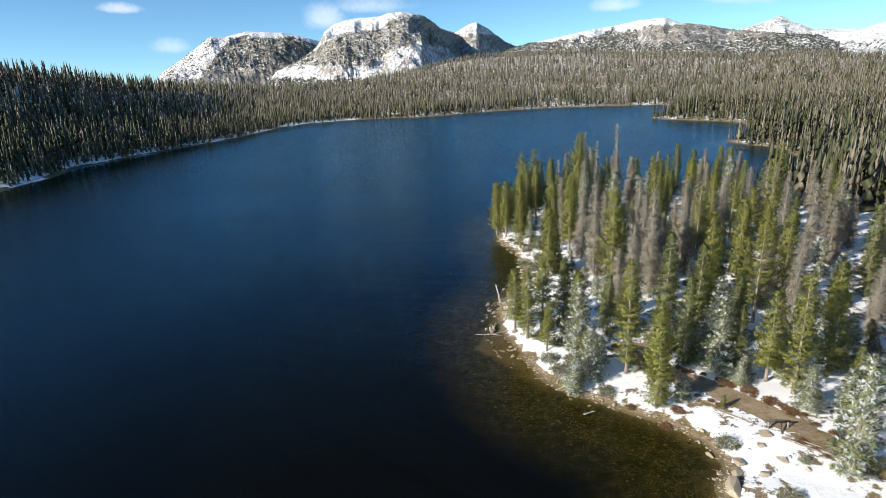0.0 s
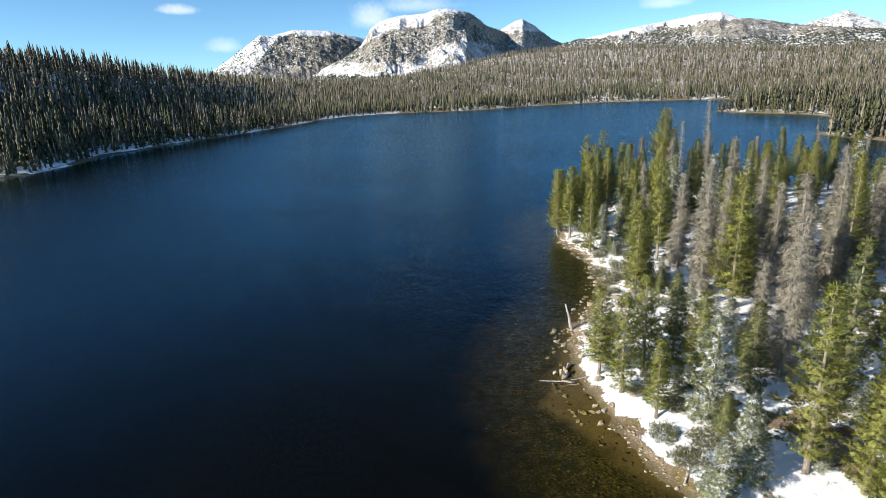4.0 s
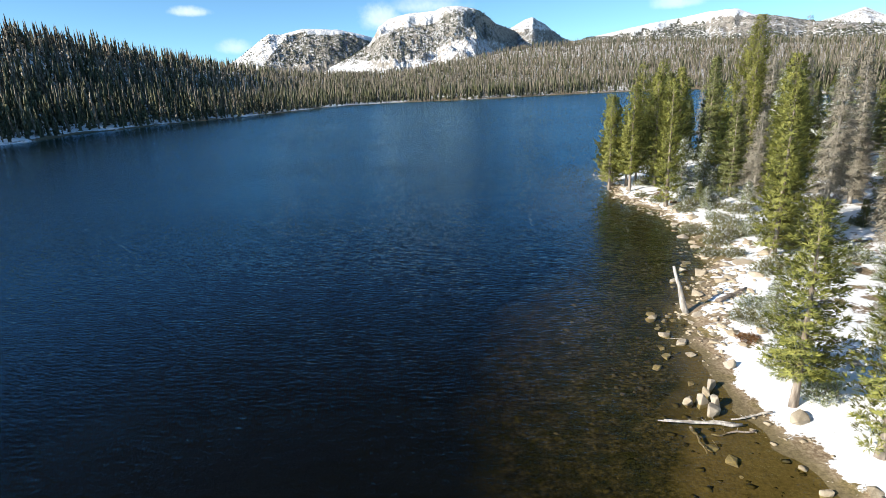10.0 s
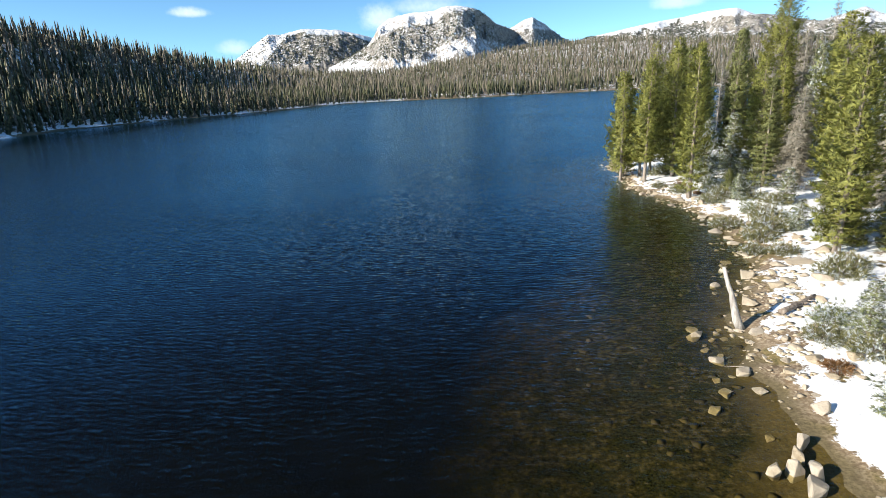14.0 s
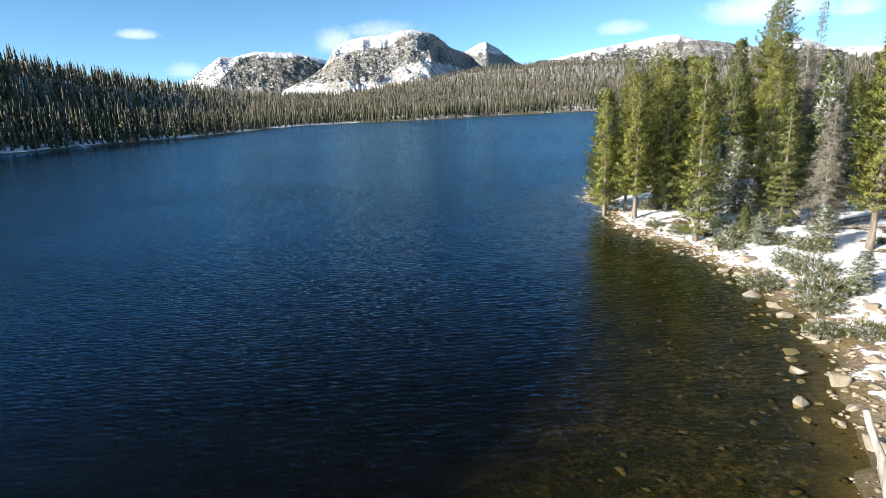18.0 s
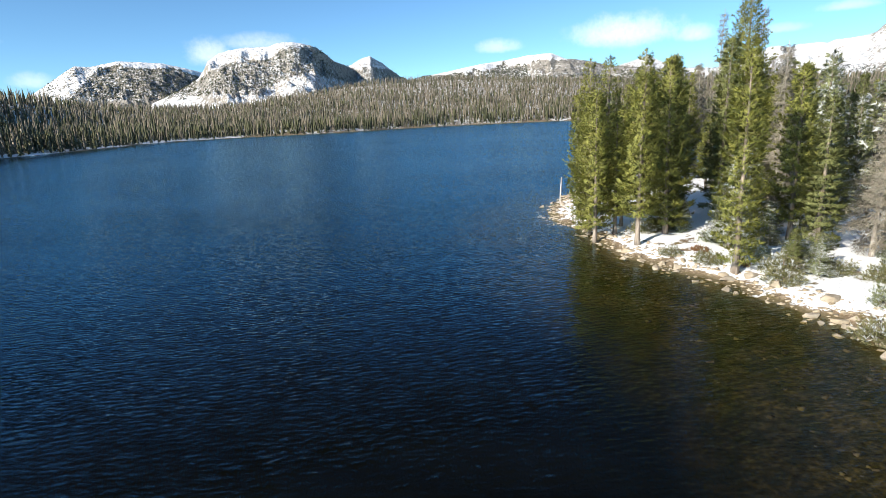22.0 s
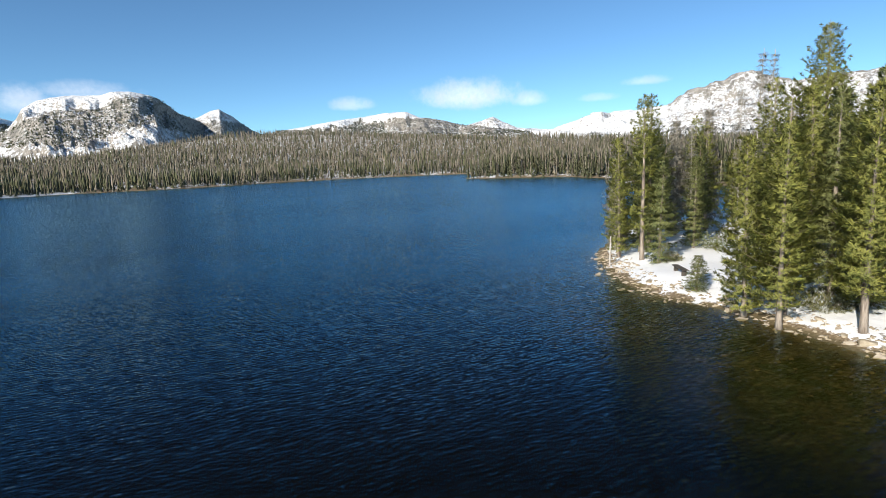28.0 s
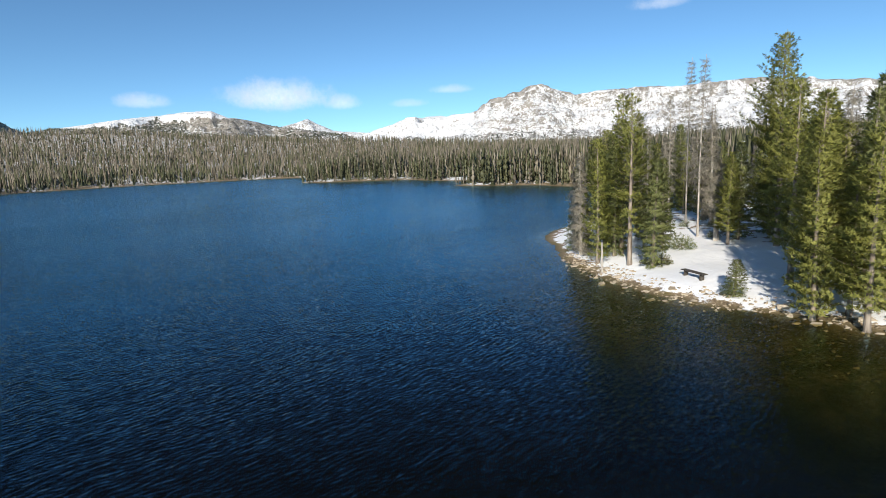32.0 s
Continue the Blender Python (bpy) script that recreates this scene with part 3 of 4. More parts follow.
def west_cover(a, e, t):
    left = a < -20.6 - (5.4 - e) * 1.0
    cap = (e > np.interp(a, [-24, -21, -19, -15, -12], [5.3, 5.25, 5.35, 5.2, 4.5])) & ~left
    snow = np.where(cap, 0.75, np.where(left, 0.36, np.where(e < 2.6, -0.2, 0.10)))
    return snow, np.where(cap, -0.45, np.where(left, 0.02, np.where(e < 2.6, 0.02, 0.20)))


def low_cover(a, e, t):
    cap = e > np.interp(a, [8, 13, 16, 21, 22.5, 26], [4.0, 4.35, 4.7, 5.0, 4.75, 4.9])
    cliffs = (a > 19) & (e > 3.4) & ~cap
    return np.where(cap, 0.6, np.where(cliffs, -0.08, 0.15)), np.where(cap, -0.3, np.where(cliffs, 0.06, 0.28))


def ridge_cover(a, e, t):
    beds = t < 0.10
    wood = np.where(e < 2.6, 0.2, -0.35)
    return np.where(beds & (a > 47), 0.0, np.where(a < 47, 0.50, 0.40)), wood


mountain("broad cliff-faced mountain with snowy talus and shaded flank", 2500,
         [(-18.2, 1.7, 0), (-16.4, 2.6, 0), (-14.6, 3.4, 0), (-12.9, 4.4, 0), (-12.3, 5.2, 0), (-11.9, 5.9, 20), (-10.8, 6.5, 60), (-8.8, 6.95, 60), (-6.3, 7.06, 10), (-5.5, 7.36, -20), (-4.1, 7.5, -40),
          (-2.3, 7.2, 0), (-1.4, 6.7, 220), (-0.2, 5.9, 520), (1.6, 5.0, 900), (3.0, 4.3, 1100), (5.5, 3.5, 1300), (7, 3, 1400)], 900,
         main_cover, 0.20, 0.21, 1, 400, 170, trees=5500)
mountain("flat-topped snowy mountain with dark wooded flank", 3200,
         [(-28, 1.8, 0), (-25.6, 3.3, 0), (-23.5, 4.8, 0), (-22.4, 5.55, 0), (-21.3, 5.5, 0), (-19.3, 6.0, 50), (-15.8, 5.78, 100), (-12.8, 5.02, 300), (-10, 4.2, 500), (-8, 3.6, 600)], 1000,
         west_cover, 0.10, 0.20, 2, 300, 120, trees=4000)
mountain("small pointed peak capped with snow", 3600, [(-1.5, 4.3, 0), (0.3, 5.0, 0), (1.4, 5.45, 0), (2.6, 5.95, 0), (3.3, 6.05, 0), (4.5, 5.4, 80), (6.1, 4.22, 200), (8, 3.4, 300), (10, 3, 400)], 900,
         lambda a, e, t: (np.where(e > 4.9, 0.42, 0.1), np.where(e > 4.9, -0.25, 0.12)), 0.0, 0.12, 3, 160, 80, trees=1500)
mountain("long low snow-capped hill with rocky wooded front", 2700,
         [(5, 3.2, 0), (9.5, 4.2, 0), (13.0, 4.62, 0), (16.4, 5.2, 0), (19, 5.5, 0), (21.2, 5.5, 0), (22.6, 4.9, 0), (25, 4.6, 0), (27.5, 4.0, 0), (31, 3.4, 0), (35, 3.0, 0)], 800,
         low_cover, 0.2, 0.17, 4, 300, 110, trees=6000)
mountain("distant pointed snow peak", 3900, [(25.5, 3.4, 0), (28.0, 4.1, 0), (29.3, 4.5, 0), (30.3, 4.85, 0), (31.4, 4.2, 0), (32.8, 3.5, 0), (36, 3.2, 0), (39, 3.3, 0), (41, 3.4, 0)], 900,
         lambda a, e, t: (0.40 + 0 * a, -0.4 + 0 * a), 0.05, 0.20, 5, 160, 80)
mountain("long banded rocky ridge with snow in its gullies", 3300,
         [(33, 2.6, 0), (36.3, 3.2, 0), (41.0, 4.5, 0), (44, 4.6, 0), (46.9, 4.7, 0), (47.6, 5.2, 0), (48.7, 5.95, 0), (51.5, 6.6, 0), (52.8, 7.2, 0), (53.8, 7.35, 0), (55.3, 6.7, 60),
          (57.2, 6.1, 100), (60.5, 6.25, 60), (64, 6.2, 0), (67.7, 6.2, 0), (72.9, 6.1, 0), (76, 5.6, 0), (80.0, 5.1, 0), (83.3, 4.9, 0), (90, 4.6, 0), (98, 4, 0)], 1300,
         ridge_cover, 0.30, 0.22, 6, 460, 140, ledges=34.0)


# ---- far forest ----
def build_forest():
    rng = np.random.default_rng(11)
    spots = []
    r = 100.0
    while r < 1230:
        gap = 2.5 + max(0, r - 230) / 180
        n = int(math.radians(145) * r / gap)
        az = np.radians(-50 + 145 * (np.arange(n) + rng.uniform(-0.5, 0.5, n)) / n)
        rr = r + rng.uniform(-0.5, 0.5, n) * gap
        spots.append(np.stack([-3 + rr * np.sin(az), 46 + rr * np.cos(az), az], -1))
        r += gap * 1.05
    p = np.concatenate(spots)
    z, d = land(p[:, 0], p[:, 1])
    dist = np.hypot(p[:, 0] + 3, p[:, 1] - 46)
    crest = np.interp(np.degrees(p[:, 2]), CREST[:, 0], CREST[:, 1])
    clear = wave(p[:, 0], p[:, 1], 14, 7) > 0.55
    near_land = (p[:, 0] > -5) & (p[:, 0] < 72) & (p[:, 1] < 150)
    keep = (d > 0.5) & (dist < crest + 70) & ~near_land & ~(clear & (d < 160) & (p[:, 0] > -100)) & ~((dist > 700) & (wave(p[:, 0], p[:, 1], 25, 9) > 0.8))
    p, z, d, dist = p[keep], z[keep], d[keep], dist[keep]
    dead = rng.uniform(0, 1, len(p)) < np.clip(0.28 + d / 160, 0.25, 0.72) - 0.05 * (p[:, 0] < -100)
    h = (5.0 + 9.5 * rng.uniform(0, 1, len(p)) ** 0.8) * np.where(d < 8, 0.7, 1.0)
    close = dist < 420
    full = [cone_tree(random.Random(k), 5, 4, 0.095) for k in range(6)]
    plain = [cone_tree(random.Random(k + 20), 2, 4, 0.10) for k in range(6)]
    thin = [cone_tree(random.Random(k + 40), 4, 4, 0.075) for k in range(6)]
    lean = [cone_tree(random.Random(k + 60), 2, 4, 0.07) for k in range(6)]
    for mask, shapes, mat, label in ((~dead & close, full, M_FOREST, "dense green conifer woods along the lake shore"),
                                     (~dead & ~close, plain, M_FOREST, "distant green conifers covering the hills"),
                                     (dead & close, thin, M_FOREST_DEAD, "grey-brown dead conifers on the near lake slopes"),
                                     (dead & ~close, lean, M_FOREST_DEAD, "grey-brown dead conifers standing among the green ones")):
        at = np.stack([p[mask, 0], p[mask, 1], z[mask] - 0.2], -1)
        scatter("forest", at, h[mask], shapes, mat, label, rng)


build_forest()


# ---- parts and things ----
def part(name, me, parent, label="", m=None):
    ob = new(name, me)
    ob.parent = parent
    if m is not None:
        ob.matrix_basis = m
    return tagged(ob, label) if label else ob


def mesh_of(name, verts, faces, mat, smooth=False, normals=None):
    me = bpy.data.meshes.new(name)
    fill(me, np.array(verts), np.array(faces))
    me.materials.append(mat)
    if normals is not None:
        me.polygons.foreach_set("use_smooth", np.ones(len(me.polygons), bool))
        me.normals_split_custom_set_from_vertices(normals)
    if smooth:
        me.polygons.foreach_set("use_smooth", np.ones(len(me.polygons), bool))
    return me


def stem(rng, points, radii, sides=7, rough=0.1):
    """A tapered round stem along points, closed at both ends, in triangles."""
    verts, faces = [], []
    for i, (p, r) in enumerate(zip(points, radii)):
        q = points[min(i + 1, len(points) - 1)] - points[max(i - 1, 0)]
        u = q.cross(Vector((0.3, 0.9, 0.1))).normalized()
        w = q.cross(u).normalized()
        for k in range(sides):
            a = 2 * math.pi * k / sides
            verts.append(p + (u * math.cos(a) + w * math.sin(a)) * r * rng.uniform(1 - rough, 1 + rough))
    for i in range(len(points) - 1):
        for k in range(sides):
            a, b, c, d = i * sides + k, i * sides + (k + 1) % sides, (i + 1) * sides + (k + 1) % sides, (i + 1) * sides + k
            faces += [(a, b, c), (a, c, d)]
    last = (len(points) - 1) * sides
    for k in range(1, sides - 1):
        faces += [(0, k + 1, k), (last, last + k, last + k + 1)]
    return [tuple(v) for v in verts], faces


def tuft(rng, verts, faces, at, ahead, size, blades, wide, face=None):
    """A clump of needles: blades that fan out from one point, turned more or less one way."""
    start = len(verts)
    verts.append(tuple(at))
    for _ in range(blades):
        d = (ahead + Vector((rng.gauss(0, 0.6), rng.gauss(0, 0.6), rng.gauss(0.1, 0.5)))).normalized()
        turn = Vector((rng.gauss(0, 1), rng.gauss(0, 1), rng.gauss(0, 1)))
        if face is not None:
            turn = face + turn * 0.4
        side = d.cross(turn).normalized() * wide * size
        k = len(verts)
        verts += [tuple(at + d * size * 0.4 + side), tuple(at + d * size * rng.uniform(0.7, 1.2))]
        faces.append((start, k, k + 1))


def conifer(seed, tall, reach, bare, kind):
    """Trunk, crown and bough meshes of a conifer. bare: share of the height without branches. kind: pine, fir, dead or sparse."""
    rng = random.Random(seed)
    pts, rad = [], []
    bend = Vector((rng.uniform(-0.02, 0.02), rng.uniform(-0.02, 0.02), 0)) * tall
    for i in range(9):
        t = i / 8
        pts.append(Vector((bend.x * t * t + 0.05 * math.sin(3 * t + seed), bend.y * t * t, tall * t - 0.25)))
        rad.append((0.011 * tall + 0.035) * (1.0 if reach > 1 else 0.42) * (1 - t) ** 0.85 + 0.012 + (0.05 if i == 0 else 0))
    tv, tf = stem(rng, pts, rad, 7, 0.12)
    verts, faces, twigs, twig_faces = [], [], [], []

    def limb(a, b, r):
        k = len(twigs)
        side = (b - a).cross(Vector((0, 0, 1))).normalized() * r
        up = Vector((0, 0, r))
        twigs.extend([tuple(a + side), tuple(a - side), tuple(a + up), tuple(b)])
        twig_faces.extend([(k, k + 1, k + 3), (k + 1, k + 2, k + 3), (k + 2, k, k + 3)])

    live, slim = kind in ("pine", "fir"), reach <= 1
    # how a bough leaves the trunk at the foot and the top of the crown, and how its tip curls
    low, high, curl = {"pine": (-0.10, 0.55, 0.28), "sparse": (-0.05, 0.45, 0.25), "fir": (-0.42, 0.25, 0.24), "dead": (-0.50, 0.05, -0.05)}[kind]
    gap = {"pine": 0.39, "sparse": 0.47, "fir": 0.36, "dead": 0.34}[kind] * (1.3 if slim else 1.0) * (0.72 + 0.03 * tall)
    blades = 6
    z = bare * tall
    while z < tall * 0.985:
        t = z / tall
        q = (t - bare) / (1 - bare)
        form = (1 - q) ** (0.70 if kind in ("pine", "sparse") else 0.92) * (0.55 + 0.45 * min(q * 4, 1))
        spread = reach * form * rng.uniform(0.72, 1.15) + 0.16
        axis_at = Vector((bend.x * t * t + 0.05 * math.sin(3 * t + seed), bend.y * t * t, z - 0.25))
        n = rng.choice((6, 7, 7, 8)) if kind != "sparse" else rng.choice((4, 5, 6))
        turn = rng.uniform(0, 6.28)
        for k in range(n):
            if rng.random() < (0.12 if kind != "sparse" else 0.28):
                continue
            a = turn + 6.283 * k / n + rng.gauss(0, 0.22)
            out = Vector((math.cos(a), math.sin(a), 0))
            across = Vector((-out.y, out.x, 0))
            # crowns are lopsided: some sides reach out further
            lop = 1 + 0.45 * noise.noise(Vector((out.x * 0.9, out.y * 0.9, z * 0.22 + seed)))
            long = spread * lop * rng.uniform(0.72, 1.12)
            rise = low + (high - low) * q + rng.gauss(0, 0.09)
            start = axis_at + Vector((0, 0, rng.gauss(0, 0.06)))

            def along(u):
                return start + out * (long * u) + Vector((0, 0, long * (rise * u + curl * u * u)))

            face = out * 0.85 + Vector((0, 0, 0.45))
            tip = along(1.0)
            limb(start, along(0.55), 0.012 + 0.007 * long)
            limb(along(0.45), tip, 0.008 + 0.003 * long)
            m = max(2, int(long / (0.145 if kind != "dead" else 0.13)))
            for i in range(m):
                u = 1 - 0.86 * (i + rng.uniform(0, 0.6)) / m
                base = along(u)
                for side in (-1, 1):
                    twig = (0.42 * long * (1.08 - u) + 0.10) * rng.uniform(0.7, 1.2)
                    way = (out * 0.65 + across * side * rng.uniform(0.6, 1.0)).normalized()
                    for j in range(max(1, int(twig / 0.21 + rng.random()))):
                        at = base + way * (twig * rng.uniform(0.15, 1.0)) + Vector((0, 0, rng.gauss(0.0, 0.035)))
                        if kind == "dead":
                            if slim and rng.random() < 0.45:
                                continue
                            tuft(rng, verts, faces, at, way * 0.5 + Vector((0, 0, -0.55)), rng.uniform(0.22, 0.46), 4, 0.09, face)
                        else:
                            lift = 0.42 if kind != "fir" else 0.02
                            tuft(rng, verts, faces, at, (way + Vector((0, 0, lift))).normalized(), rng.uniform(0.15, 0.28), blades, 0.15, face)
            if kind != "dead":
                tuft(rng, verts, faces, tip, (out + Vector((0, 0, 0.4))).normalized(), 0.30, 7, 0.14, face)
        if live:
            # growth close round the trunk
            for _ in range(4):
                a = rng.uniform(0, 6.28)
                out = Vector((math.cos(a), math.sin(a), 0))
                tuft(rng, verts, faces, axis_at + out * spread * rng.uniform(0.05, 0.3) + Vector((0, 0, rng.gauss(0, 0.1))), out + Vector((0, 0, 0.2)), 0.16 + 0.14 * spread, 6, 0.14, out)
        z += gap * rng.uniform(0.75, 1.25) * (1.0 - 0.4 * q)
    if kind != "dead":
        top = pts[-1]
        for _ in range(5):
            tuft(rng, verts, faces, top + Vector((0, 0, rng.uniform(-0.3, 0.0))), Vector((rng.gauss(0, 0.3), rng.gauss(0, 0.3), 1)), 0.28, 7, 0.15)
    return (tv, tf), (verts, faces), (twigs, twig_faces)


def crown_normals(verts, seed, up=0.40, wild=0.38):
    """Needle sprays shade like the billowing surface of the crown: outward, a little upward, unevenly."""
    v = np.array(verts)
    rng = np.random.default_rng(seed)
    out = np.stack([v[:, 0], v[:, 1], np.zeros(len(v))], -1)
    out /= np.linalg.norm(out, axis=1, keepdims=True) + 0.15
    out[:, 2] += up
    out += rng.normal(0, wild, out.shape)
    return out / np.linalg.norm(out, axis=1, keepdims=True)


KINDS = {
    "pine": ("pine_tree", M_PINE, M_BARK, "green lodgepole pine with tufted yellow-green needles"),
    "sparse": ("pine_tree", M_PINE, M_BARK, "open-crowned green pine with a bare lower trunk"),
    "fir": ("fir_tree", M_FIR, M_BARK, "dark green narrow fir with drooping boughs"),
    "frost": ("fir_tree", M_FROST, M_BARK, "green fir dusted with snow on its boughs"),
    "dead": ("dead_tree", M_DEAD, M_SILVER, "dead grey-brown conifer hung with bare fine twigs"),
}
MODELS = {}


def tree_model(kind, k, tall, reach, bare):
    name, leaf, bark, label = KINDS[kind]
    trunk, crown, limbs = conifer(100 * k + len(kind) * 7, tall, reach, bare, {"frost": "fir", "grand": "pine", "snag": "dead"}.get(kind, kind))
    root = new(name)
    tagged(root, label, "tree", {"dead": "dead trees", "snag": "dead trees"}.get(kind, "conifers on the shore"))
    part("trunk", mesh_of("trunk", *trunk, bark, True), root)
    tagged(part("bough_frame", mesh_of("bough_frame", *limbs, bark), root), kind="stuff")
    tagged(part("crown", mesh_of("crown", *crown, leaf, normals=crown_normals(crown[0], k)), root), kind="stuff")
    root.location = (0, 0, -300)
    MODELS.setdefault(kind, []).append((root, tall))
    return root


PLACED = []


def plant(kind, x, y, tall, k, turn, label=""):
    """A tree of that kind and height; its first use moves the model itself."""
    models = MODELS[kind]
    root, own = models[k % len(models)]
    s = tall / own
    z = height(x, y)
    m = Matrix.LocRotScale((x, y, z), Euler((0, 0, turn)), None)
    ob = copy_thing(root, m)
    ob.scale = (s * (0.5 + 0.5 / max(s, 0.4)) if s < 1 else s ** 0.7, ) * 2 + (s, )
    if label:
        tagged(ob, label)
    PLACED.append((x, y))
    return ob


for k in range(5):
    tree_model("pine", k, 9.0 + 0.5 * k, 1.45 + 0.18 * (k % 3), 0.09 + 0.055 * (k % 3))
for k in range(3):
    tree_model("fir", k + 10, 9.5, 1.4 + 0.15 * k, 0.06)
for k in range(3):
    tree_model("frost", k + 20, 5.5 + k, 1.5 + 0.15 * k, 0.03)
for k in range(4):
    tree_model("dead", k + 30, 10.5, 1.35 + 0.15 * k, 0.10)
for k in range(3):
    tree_model("sparse", k + 40, 13.0, 2.2, 0.22)

MODELS["grand"] = []
KINDS["grand"] = ("pine_tree", M_PINE, M_BARK, "tall broad old pine towering over its neighbours")
tree_model("grand", 51, 16.5, 3.3, 0.12)
MODELS["snag"] = []
KINDS["snag"] = ("dead_tree", M_DEAD, M_SILVER, "tall thin dead snag with short bare twigs")
for k in range(2):
    tree_model("snag", 60 + k, 14.0, 0.75, 0.3)

# trees that stand out: kind, place, height
TREES = [
    ("pine", 9.6, 104.8, 10.0), ("pine", 8.9, 102.4, 10.4), ("pine", 10.4, 99.4, 10.9), ("sparse", 15.1, 107.2, 12.9), ("pine", 17.1, 106.0, 12.3), ("pine", 13.3, 100.8, 11.6),
    ("fir", 19.5, 103.7, 13.0), ("pine", 19.8, 87.5, 12.6), ("sparse", 14.2, 105.8, 12.0), ("grand", 26.7, 110.9, 17.2), ("snag", 29.5, 118.3, 17.2),
    ("sparse", 19.0, 120.7, 13.7), ("dead", 20.9, 99.9, 11.0), ("pine", 12.2, 92.4, 11.6), ("frost", 14.5, 96.0, 5.8), ("pine", 14.2, 76.1, 10.6), ("fir", 15.6, 78.6, 9.0),
    ("pine", 7.2, 59.2, 7.6), ("pine", 8.3, 56.3, 8.2), ("pine", 10.3, 58.3, 8.7), ("fir", 13.2, 60.3, 7.9), ("pine", 14.3, 58.0, 7.1), ("frost", 11.2, 45.4, 4.2),
    ("frost", 13.0, 46.8, 6.0), ("pine", 16.8, 47.6, 12.0), ("pine", 17.7, 42.0, 8.2), ("frost", 25.4, 46.8, 8.7), ("pine", 29.0, 45.1, 9.2), ("pine", 30.2, 42.7, 11.6),
    ("fir", 27.3, 47.2, 7.0), ("pine", 39.9, 71.6, 11.4), ("pine", 22.0, 71.0, 13.8), ("dead", 20.7, 75.3, 14.6), ("dead", 27.0, 70.0, 14.0), ("dead", 24.5, 80.0, 12.5),
    ("dead", 25.5, 66.0, 11.5), ("dead", 33.3, 75.1, 14.5), ("dead", 30.0, 84.0, 13.0), ("frost", 25.4, 101.1, 11.4), ("fir", 22.6, 98.7, 6.2), ("snag", 20.9, 126.0, 9.6),
    ("fir", 15.7, 116.4, 8.4), ("sparse", 15.9, 118.4, 13.4), ("pine", 16.1, 121.3, 10.4), ("dead", 18.8, 124.6, 9.5), ("fir", 18.3, 121.0, 9.6), ("fir", 20.8, 122.6, 10.5), ("pine", 23.4, 124.6, 11.0), ("frost", 21.0, 126.4, 5.2), ("dead", 27.0, 125.0, 12.0), ("fir", 26.5, 122.0, 10.0), ("fir", 29.0, 114.5, 9.0), ("snag", 37.8, 122.7, 18.4), ("snag", 33.5, 122.8, 14.6), ("fir", 22.0, 118.5, 8.0), ("snag", 24.5, 121.0, 11.0),
    ("pine", 12.4, 105.2, 8.6), ("pine", 10.9, 103.4, 8.4), ("fir", 30.0, 108.0, 11.0), ("fir", 33.0, 113.0, 12.0), ("pine", 24.0, 104.0, 10.0),
    ("fir", 18.2, 93.5, 8.6), ("frost", 29.5, 95.2, 9.0), ("frost", 31.0, 101.5, 11.0), ("dead", 35.5, 105.0, 13.0), ("pine", 35.0, 45.5, 9.4), ("frost", 33.0, 40.0, 4.0),
    ("pine", 34.5, 35.5, 8.0), ("frost", 31.5, 47.5, 5.0), ("pine", 30.8, 26.8, 7.0), ("frost", 28.6, 27.6, 4.2), ("frost", 9.7, 66.2, 2.2), ("frost", 7.9, 61.3, 2.6),
]


CLEARING = [(11, 109), (20, 115.5), (34, 122)]      # open snow behind the bench


